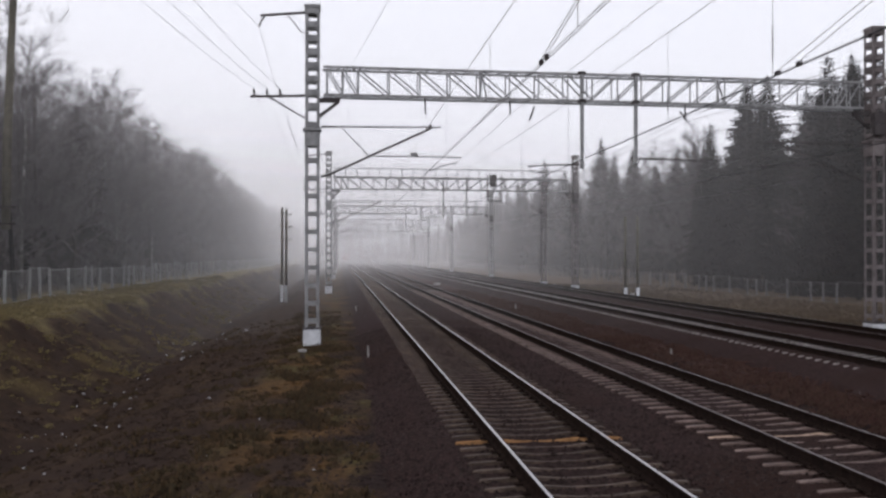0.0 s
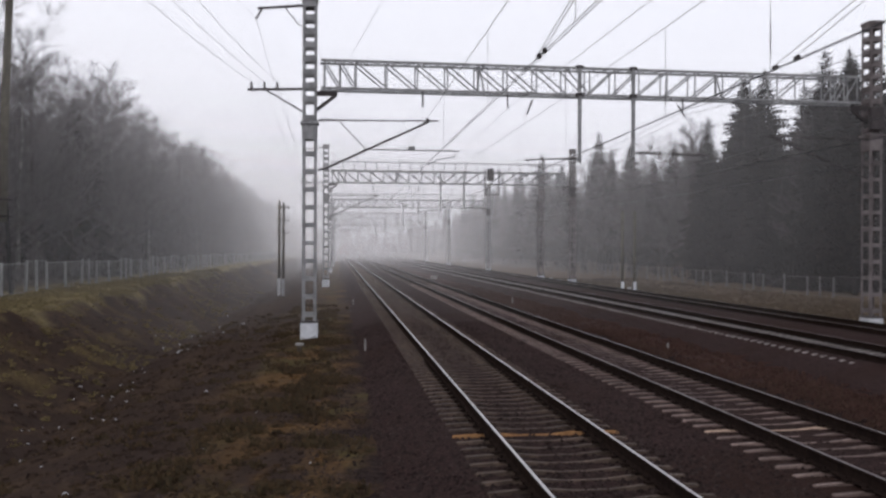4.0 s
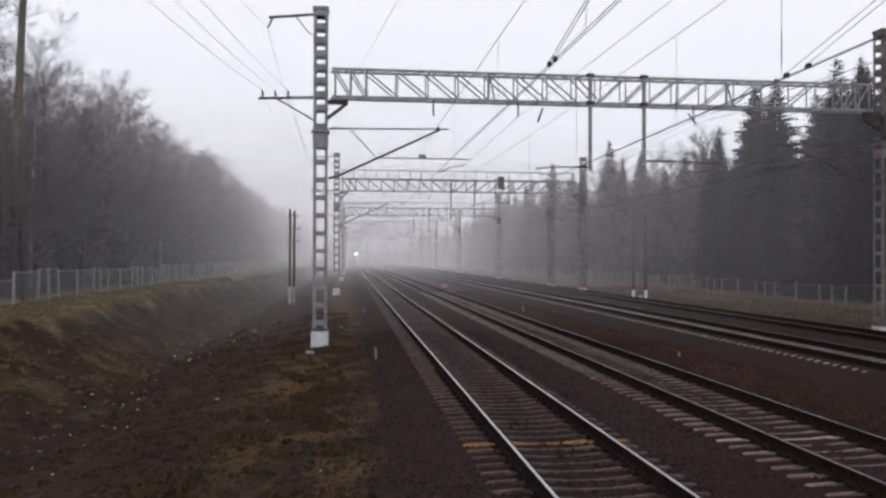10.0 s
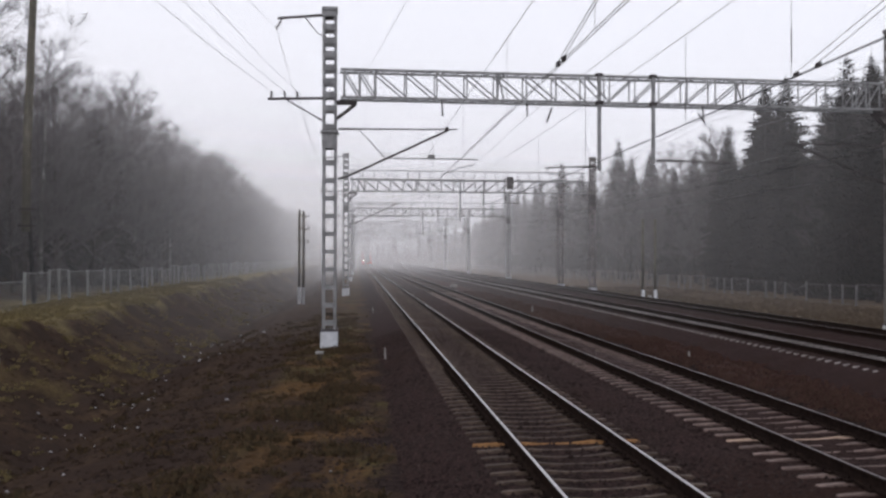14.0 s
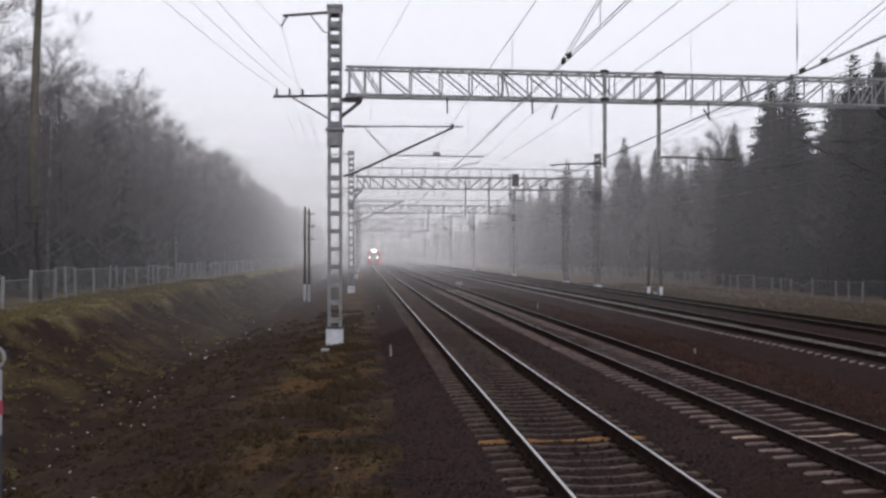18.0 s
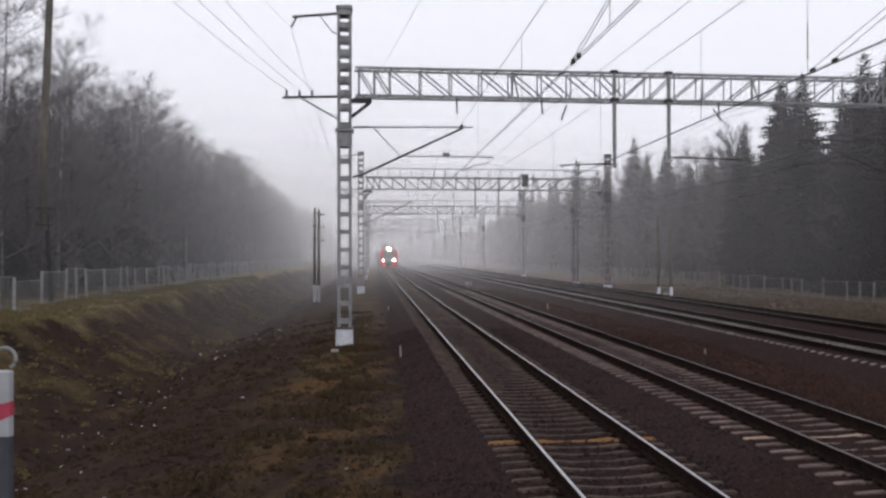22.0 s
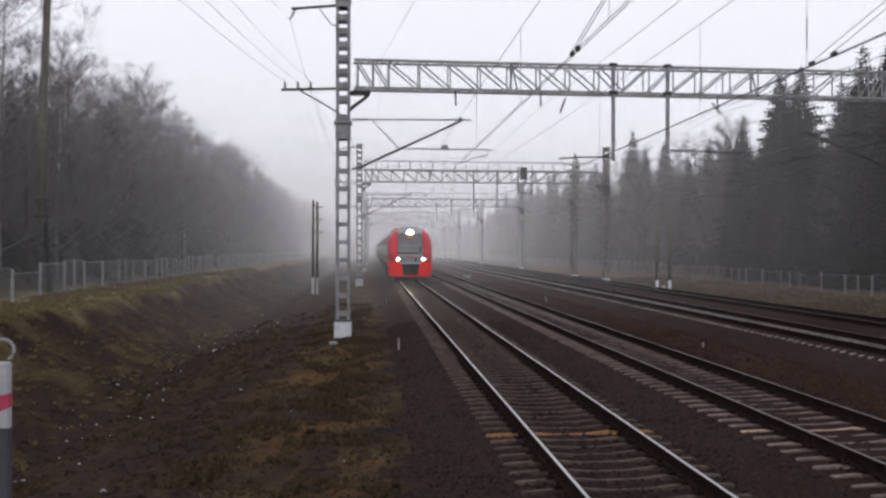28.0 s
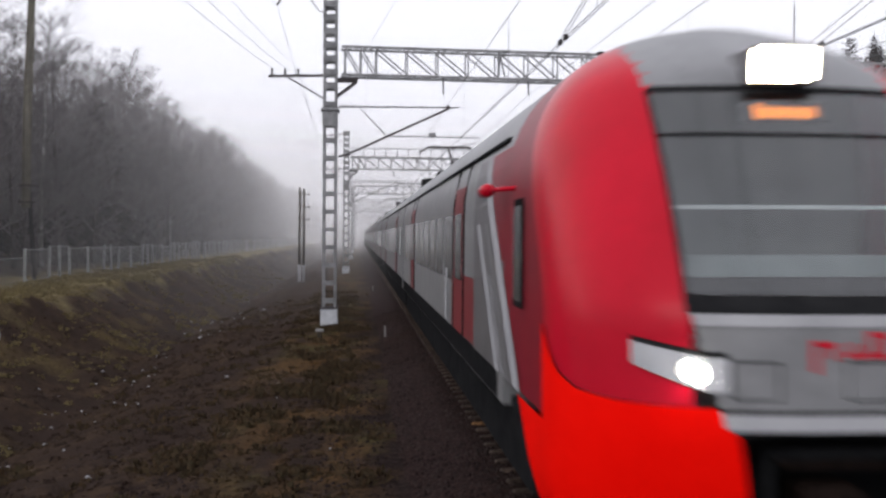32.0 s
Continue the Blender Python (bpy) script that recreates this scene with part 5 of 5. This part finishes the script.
def fit_sides(car, y0, y1, lead):
    """Windows, doors, roof gear and bogies of one car."""
    doors = [y0 + 7.4, y1 - 6.2] if lead else [y0 + 4.6, y1 - 5.9]
    win = side_plate(0, 1.45, 2.05, 3.0, 0.006).mesh("window", M_TINTED)
    door = side_plate(0, 1.35, 1.38, 3.35, 0.012).mesh("door", M_DOORRED)
    glass = side_plate(0.22, 1.13, 2.1, 3.0, 0.018).mesh("door_window", M_TINTED)
    gap = side_plate(-0.09, 0.0, 1.38, 3.62, 0.02).mesh("door_seal", M_RUBBER)
    for flip in (False, True):
        def at(y, w):
            return pose(0, y, 0) if not flip else pose(0, y + w, 0, 0, 0, 180)
        for d in doors:
            part("door", door, None, car, "red sliding door", at=at(d, 1.35))
            part("door_window", glass, None, car, at=at(d, 1.35))
            part("door_seal", gap, None, car, at=at(d, 0.0))
            part("door_seal", gap, None, car, at=at(d + 1.41, 0.0))
        y = y0 + (9.0 if lead else 1.2)
        while y < y1 - 1.6:
            if all(not (d - 1.7 < y < d + 1.6) for d in doors):
                part("window", win, None, car, "dark tinted window", at=at(y, 1.45))
            y += 1.72
        part("floor_band", side_plate(0, y1 - y0 - (4.2 if lead else 0.3), 1.09, 1.37, 0.005), M_BLACK, car, "black lower band", at=at(y0 + (4.0 if lead else 0.15), y1 - y0 - (4.2 if lead else 0.3)))
        part("roof_gutter", side_plate(0, y1 - y0 - (4.2 if lead else 0.2), 3.64, 3.69, 0.03), M_RUBBER, car, at=at(y0 + (4.0 if lead else 0.1), y1 - y0 - (4.2 if lead else 0.2)))
    for yy in (y0 + 9, y0 + 15.5):
        part("roof_unit", Geo().chamfered((0, yy + 1, 4.36), (1.7, 3.4, 0.3), 0.08), M_TRAINGREY, car, "grey roof equipment housing")
    for yy in (y0 + 4.6, y1 - 4.6):
        b = part("bogie", Geo().box((-1.05, yy, 0.6), (0.14, 3.2, 0.26)).box((1.05, yy, 0.6), (0.14, 3.2, 0.26)).box((0, yy, 0.62), (2.2, 0.5, 0.3)), M_DARKSTEEL, car)
        for dy in (-1.3, 1.3):
            for s in (-1, 1):
                part("wheel", Geo().tube([(s * 0.73, yy + dy, 0.43), (s * 0.76, yy + dy, 0.43), (s * 0.76, yy + dy, 0.43), (s * 0.87, yy + dy, 0.43)], [0.46, 0.46, 0.43, 0.43], 20), M_DARKSTEEL, car)
    for m in (-1, 1):
        for k in range(6):
            a = y0 + (2.4 if lead else 0.4) + k * (y1 - y0 - (2.8 if lead else 0.8)) / 6
            w = (y1 - y0 - (2.8 if lead else 0.8)) / 6 - 0.12
            part("skirt_panel", Geo().chamfered((m * 1.62, a + w / 2, 0.84), (0.08, w, 0.66), 0.02), M_BLACK, car, "black underframe skirt")
    for k in range(5):
        w = 2.0 + (k % 2) * 0.5
        yy = y0 + 8.0 + k * 2.4
        part("underfloor_box", Geo().chamfered((0, yy, 0.72), (2.7, w, 0.62), 0.05), M_DARKSTEEL, car)


def pantograph(car, y):
    part("pantograph_base", Geo().box((0, y, 4.52), (1.3, 1.5, 0.08)).box((0.5, y - 0.5, 4.44), (0.1, 0.1, 0.16)).box((-0.5, y + 0.5, 4.44), (0.1, 0.1, 0.16)), M_DARKSTEEL, car)
    part("pantograph_gear", Geo().chamfered((0, y - 0.2, 4.72), (0.9, 1.2, 0.34), 0.05).chamfered((-0.55, y + 1.6, 4.6), (0.6, 1.0, 0.3), 0.05).tube([(0.55, y + 1.2, 4.45), (0.55, y + 1.2, 4.85)], 0.09, 8), M_BLACK, car, "dark pantograph drive and insulators")
    part("pantograph_arm", Geo().beam((0, y + 0.6, 4.6), (0, y - 0.9, 5.15), 0.09).beam((0, y - 0.9, 5.15), (0, y + 0.4, 5.74), 0.06), M_DARKSTEEL, car)
    part("pantograph_head", Geo().tube([(-1.0, y + 0.4, 5.62), (-0.7, y + 0.4, 5.8), (0.7, y + 0.4, 5.8), (1.0, y + 0.4, 5.62)], 0.03, 6).tube([(-1.0, y + 0.7, 5.62), (-0.7, y + 0.7, 5.8), (0.7, y + 0.7, 5.8), (1.0, y + 0.7, 5.62)], 0.03, 6).beam((-0.5, y + 0.4, 5.76), (-0.5, y + 0.7, 5.76), 0.04), M_DARKSTEEL, car)


def build_nose(car):
    wx = lambda z: 1.0 - 0.04 * (z - 2.2) / 1.6
    for m, tag in ((1, "r"), (-1, "l")):
        a = lambda z, m=m: m * s_of(wx(max(2.2, min(3.8, z))) * (1.0 if z < 3.8 else 0.97), z)
        end = const(m * 1.02)
        lo, hi = (a, end) if m > 0 else (end, a)
        part("cheek", skin(lo, hi, lambda s: red_edge(s), const(TOP - 0.012), 18, 26), M_RED, car, "glossy red cab side pillar", True)
        # The flank's red is darker than the cheeks' from the nose corner back.
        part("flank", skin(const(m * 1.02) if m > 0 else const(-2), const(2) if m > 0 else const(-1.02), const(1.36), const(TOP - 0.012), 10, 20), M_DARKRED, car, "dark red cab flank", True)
        op = lambda z, m=m: m * s_of(0.58 + 0.14 * (z - 0.56) / 0.88 if z < 1.44 else 1.0 - 0.27 * (2.2 - min(2.2, z)), z)
        lo, hi = (op, const(1.03)) if m > 0 else (const(-1.03), op)
        part("bumper", skin(lo, hi, const(0.56), lambda s: red_edge(s) - 0.006, 22, 12, 0.012), M_BRIGHTRED, car, "bright signal red lower front", True)
        # lamp unit
        sl = (lambda z: s_of(0.79, z), lambda z: s_of(1.34, z))
        lo, hi = sl if m > 0 else (lambda z: -s_of(1.34, z), lambda z: -s_of(0.79, z))
        top = lambda s: 1.93 + 0.42 * max(0, abs(s) - 0.30)
        bot = lambda s: 1.71 + 0.74 * max(0, abs(s) - 0.30)
        part("headlamp_housing", skin(lo, hi, bot, top, 10, 4, 0.02), M_CHROME, car, "bright headlamp housing", True)
        part("headlamp_rim", skin(lo, hi, lambda s: top(s), lambda s: top(s) + 0.035, 10, 2, 0.03), M_RUBBER, car)
        c = nose(m * s_of(1.0, 1.835), 1.835)
        part("filament", Geo().tube([c + Vector((0, -0.052, 0)), c + Vector((0, -0.056, 0))], 0.068, 14), M_BEAM, car, "glaring headlamp centre")
        wing = [[(m * (half_width(z) + 0.014), y, z) for y in np.linspace(rake(z) + D_NOSE * half_width(z) / W + 0.02, 1.55 + 1.3 * (z - 0.56), 5)] for z in np.linspace(0.56, 1.33, 8)]
        part("bumper_wing", Geo().grid(wing), M_BRIGHTRED, car, "bright red wedge under the cab side", True)
        part("headlamp", Geo().tube([c + Vector((0, -0.02, 0)), c + Vector((0, -0.05, 0))], [0.08, 0.068], 16), M_LAMP, car, "lit white headlamp")
    part("lower_lip", skin(const(-1.1), const(1.1), const(0.47), const(0.555), 40, 2, 0.012), M_BRIGHTRED, car, "bright red lower lip", True)
    rec = Geo()
    x0, x1 = 0.58, 0.73
    ring_f = [(-x0, 0.13, 0.56), (x0, 0.13, 0.56), (x1, 0.03, 1.44), (-x1, 0.03, 1.44)]
    ring_b = [(x, 0.8, z) for x, _, z in ring_f]
    rec.add(ring_f + ring_b, [(0, 1, 5, 4), (1, 2, 6, 5), (2, 3, 7, 6), (3, 0, 4, 7), (4, 5, 6, 7)])
    part("coupler_recess", rec, M_BLACK, car, "black recess round the coupler")
    cp = Geo().chamfered((0, 0.42, 0.88), (0.42, 0.4, 0.36), 0.05).tube([(0, 0.28, 0.9), (0, 0.16, 0.9)], [0.14, 0.11], 10).tube([(0.2, 0.3, 0.75), (0.35, 0.2, 0.55), (0.5, 0.3, 0.48)], 0.02, 6).box((0, 0.35, 1.2), (0.7, 0.1, 0.05))
    part("coupler", cp, M_RUST, car, "dark steel automatic coupler")
    part("inner_frame", Geo().beam((-0.45, 0.3, 0.5), (-0.45, 0.3, 1.3), 0.06).beam((0.45, 0.3, 0.5), (0.45, 0.3, 1.3), 0.06).beam((-0.45, 0.3, 1.28), (0.45, 0.3, 1.28), 0.08), M_BLACK, car)
    part("rail_guard", Geo().chamfered((0, 0.75, 0.3), (2.5, 0.5, 0.34), 0.06), M_BLACK, car, "black guard plate behind the lip")
    e = lambda z: s_of(1.0 - 0.27 * (2.2 - min(2.2, z)), z)
    part("ledge", skin(lambda z: -e(z), e, const(1.47), const(1.575), 24, 3, 0.022), M_TRAINWHITE, car, "pale grey ledge above the coupler", True)
    part("front_panel", skin(lambda z: -e(z), e, const(1.6), const(2.2), 24, 8, 0.006), M_TRAINGREY, car, "light grey front panel", True)
    part("panel_strip", skin(lambda z: -e(z), e, const(2.13), const(2.2), 24, 1, 0.016), M_TRAINWHITE, car)
    for x, w in ((-0.62, 0.3), (0.12, 0.34), (0.62, 0.26)):
        l, r = x - w / 2, x + w / 2
        for za, zb, xa, xb in ((1.66, 1.672, l, r), (1.9, 1.912, l, r), (1.66, 1.912, l, l + 0.012), (1.66, 1.912, r - 0.012, r)):
            part("hatch_joint", skin(lambda z, xa=xa: s_of(xa, z), lambda z, xb=xb: s_of(xb, z), const(za), const(zb), 3, 3, 0.012), M_RUBBER, car)
    # red company mark as plain strokes
    for xa, xb, za, zb in ((-0.27, -0.23, 1.84, 2.03), (-0.27, -0.12, 2.0, 2.04), (-0.15, -0.11, 1.92, 2.04), (-0.05, 0.06, 1.93, 1.97), (-0.01, 0.03, 1.93, 2.03), (0.08, 0.2, 1.93, 1.97), (0.1, 0.14, 1.93, 2.08), (0.2, 0.24, 1.93, 2.08), (0.1, 0.24, 2.06, 2.1)):
        part("red_mark", skin(lambda z, xa=xa: s_of(xa, z), lambda z, xb=xb: s_of(xb, z), const(za), const(zb), 3, 2, 0.014), M_RED, car)
    part("windscreen", skin(lambda z: -s_of(wx(z), z), lambda z: s_of(wx(z), z), const(2.2), const(3.8), 20, 14, 0.004), M_GLASS, car, "large raked windscreen", True).visible_shadow = False
    for m in (-1, 1):
        part("screen_seal", skin(lambda z, m=m: m * s_of(wx(z) + (0.0 if m > 0 else 0.03), z), lambda z, m=m: m * s_of(wx(z) + (0.03 if m > 0 else 0.0), z), const(2.2), const(3.8), 1, 14, 0.01), M_RUBBER, car)
    part("screen_seal", skin(lambda z: -s_of(wx(z), z), lambda z: s_of(wx(z), z), const(3.78), const(3.83), 20, 1, 0.012), M_RUBBER, car)
    part("screen_seal", skin(lambda z: -s_of(wx(z), z), lambda z: s_of(wx(z), z), const(3.42), const(3.445), 20, 1, 0.01), M_RUBBER, car)
    part("screen_seal", skin(lambda z: -s_of(wx(z), z), lambda z: s_of(wx(z), z), const(2.19), const(2.32), 20, 2, 0.012), M_RUBBER, car)
    cab = Geo()
    # The short front floor board is added to stop headlamp light entering the cab.
    cab.box((0, 2.9, 2.9), (2.6, 0.06, 2.0)).box((0, 1.5, 2.0), (2.6, 1.6, 0.06)).box((0, 0.5, 2.0), (1.9, 0.6, 0.05)).box((0, 0.95, 2.1), (2.6, 0.05, 0.9))
    part("cab_wall", cab, M_CABGREY, car, "grey cab interior")
    part("dashboard", Geo().chamfered((0, 0.85, 2.22), (2.0, 0.7, 0.35), 0.06), M_BLACK, car, "dark driver's desk")
    part("screen_bar", Geo().box((0, 1.0, 2.9), (1.8, 0.03, 0.03)), M_PALEBAR, car, "pale bar behind the windscreen")
    cap_e = lambda z: s_of(1.02 * 0.97, z)
    part("brow", skin(lambda z: -cap_e(z), cap_e, const(3.83), const(TOP - 0.012), 20, 10), M_TRAINGREY, car, "grey roof brow", True)
    c = nose(0, 3.98)
    t = Matrix.Rotation(radians(-45), 3, "X")
    part("top_lamp_housing", Geo().box(c + Vector((0, 0.16, 0)), (0.5, 0.2, 0.24), t), M_TRAINDARK, car)
    # Added hood and back plate keep the lamp's emission off the brow.
    part("lamp_spill_hood", Geo().box(c + Vector((0, -0.14, 0.125)), (0.48, 0.24, 0.016)).box(c + Vector((0, -0.14, -0.125)), (0.48, 0.24, 0.016)).box(c + Vector((-0.24, -0.14, 0)), (0.016, 0.24, 0.25)).box(c + Vector((0.24, -0.14, 0)), (0.016, 0.24, 0.25)), M_TRAINDARK, car)
    part("lamp_spill_plate", Geo().box(c + Vector((0, -0.07, 0)), (0.47, 0.02, 0.24)), M_BLACK, car)
    part("top_lamp", Geo().box(c + Vector((0, -0.1, 0)), (0.39, 0.03, 0.2)), M_BEAM_TOP, car, "glaring warm white headlight")
    d = nose(0, 3.62)
    part("display", Geo().box(d + Vector((0, 0.12, 0)), (0.62, 0.03, 0.17), Matrix.Rotation(radians(-32), 3, "X")), M_BLACK, car)
    for k in range(7):
        part("display_bar", Geo().box(d + Vector((-0.19 + k * 0.068, 0.1, (0.0 if k else 0.01))), (0.052, 0.012, 0.1 if k else 0.13), Matrix.Rotation(radians(-32), 3, "X")), M_AMBER, car)
    a, b = nose(s_of(0.86, 2.85), 2.85), nose(s_of(0.36, 1.72), 1.72)
    part("wiper", Geo().beam(a + Vector((0.12, -0.05, 0.25)), a + Vector((-0.08, -0.06, -0.45)), 0.03).beam(a + Vector((0, -0.08, 0)), b + Vector((0, -0.1, 0)), 0.085, 0.05).chamfered(b + Vector((0, -0.05, 0)), (0.16, 0.1, 0.14), 0.02), M_BLACK, car, "black windscreen wiper")
    part("cab_skirt", Geo().box((0, 2.3, 0.62), (2.9, 2.6, 0.6)), M_DARKSTEEL, car)
    for m in (-1, 1):
        part("mirror", Geo().tube([(m * 1.72, 2.95, 3.13), (m * 1.84, 3.3, 3.13), (m * 1.9, 3.5, 3.13)], 0.022, 8).tube([(m * 1.9, 3.45, 3.13), (m * 1.91, 3.52, 3.13), (m * 1.91, 3.78, 3.13), (m * 1.9, 3.86, 3.13)], [0.04, 0.068, 0.066, 0.03], 10), M_RED, car, "red camera housing", True)
    edge = lambda z: 2.22 + 1.12 * (z - 1.12)
    for m in (-1, 1):
        zs = [1.36 + 2.2 * j / 12 for j in range(13)]

        def side(y, z, out):
            return (m * (half_width(z) + out), y, z)

        def band(y0, y1, out, rows=zs):
            return Geo().grid([[side(y0(z), z, out), side(y1(z), z, out)] for z in rows])
        part("stripe", band(edge, lambda z: edge(z) + 0.42, 0.014), M_TRAINWHITE, car, "white slanted stripe")
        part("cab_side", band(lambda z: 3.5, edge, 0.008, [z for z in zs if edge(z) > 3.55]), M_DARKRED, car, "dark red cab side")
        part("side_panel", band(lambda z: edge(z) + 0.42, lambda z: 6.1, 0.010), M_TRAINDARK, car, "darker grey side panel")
        for d, w in ((0.62, 0.2), (1.0, 0.12), (1.3, 0.3)):
            part("side_graphic", band(lambda z: edge(z) + d, lambda z: edge(z) + d + w, 0.016, zs[:9 if w > 0.15 else 6]), M_TRAINGREY if d < 0.9 else M_TRAINWHITE, car, "light slanted graphic")
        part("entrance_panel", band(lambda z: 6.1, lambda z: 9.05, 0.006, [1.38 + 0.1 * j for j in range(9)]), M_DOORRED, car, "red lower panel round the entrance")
        part("white_strip", band(lambda z: 9.85, lambda z: 10.15, 0.012, [1.38, 1.6, 1.8, 2.0, 2.2]), M_TRAINWHITE, car)
        part("cab_window_frame", band(lambda z: 2.36, lambda z: 2.92, 0.014, [2.08, 2.3, 2.5, 2.7, 2.9, 3.02]), M_RUBBER, car)
        part("cab_side_window", band(lambda z: 2.42, lambda z: 2.86, 0.022, [2.14, 2.35, 2.55, 2.75, 2.96]), M_TINTED, car, "tinted cab side window")


def build_train():
    t = thing("train", "red and light grey electric multiple-unit train with lit headlights", "train")
    lead = part("lead_car", shell(FLANK - 0.02, 25.6), M_TRAINGREY, t, "light grey lead car with red cab", True)
    build_nose(lead)
    fit_sides(lead, 0.0, 25.6, True)
    mid = part("car", shell(0.0, 24.7), M_TRAINGREY, t, "light grey passenger car", True)
    fit_sides(mid, 0.0, 24.7, False)
    part("gangway", Geo().box((0, -0.3, 2.5), (2.4, 0.6, 2.6)), M_RUBBER, mid)
    pantograph(mid, 3.2)
    mid.matrix_basis = pose(0, 26.2, 0)
    for k in range(1, 8):
        c = copy_thing(mid, pose(0, 26.2 + 25.3 * k, 0))
    return t


build_ground()
build_bed("ballast_bed_1", TRACKS[0], TRACKS[1])
build_bed("ballast_bed_2", TRACKS[2], TRACKS[3], True)
build_tracks()
build_gantries()
build_wires()
build_lineside()
build_fences()
build_platform()
build_forest()
build_cover()
train = build_train()
build_fog()


def motions():
    walk(train, [(0.0, pose(3.14, 643, 0)), (10.0, pose(3.14, 443, 0)), (20.0, pose(3.14, 243, 0)), (27.5, pose(3.14, 92.6, 0)), (29.0, pose(3.14, 62.6, 0)), (31.0, pose(3.14, 24.6, 0)), (31.5, pose(3.14, 15.15, 0)), (32.0, pose(3.14, 6.32, 0))])


motions()
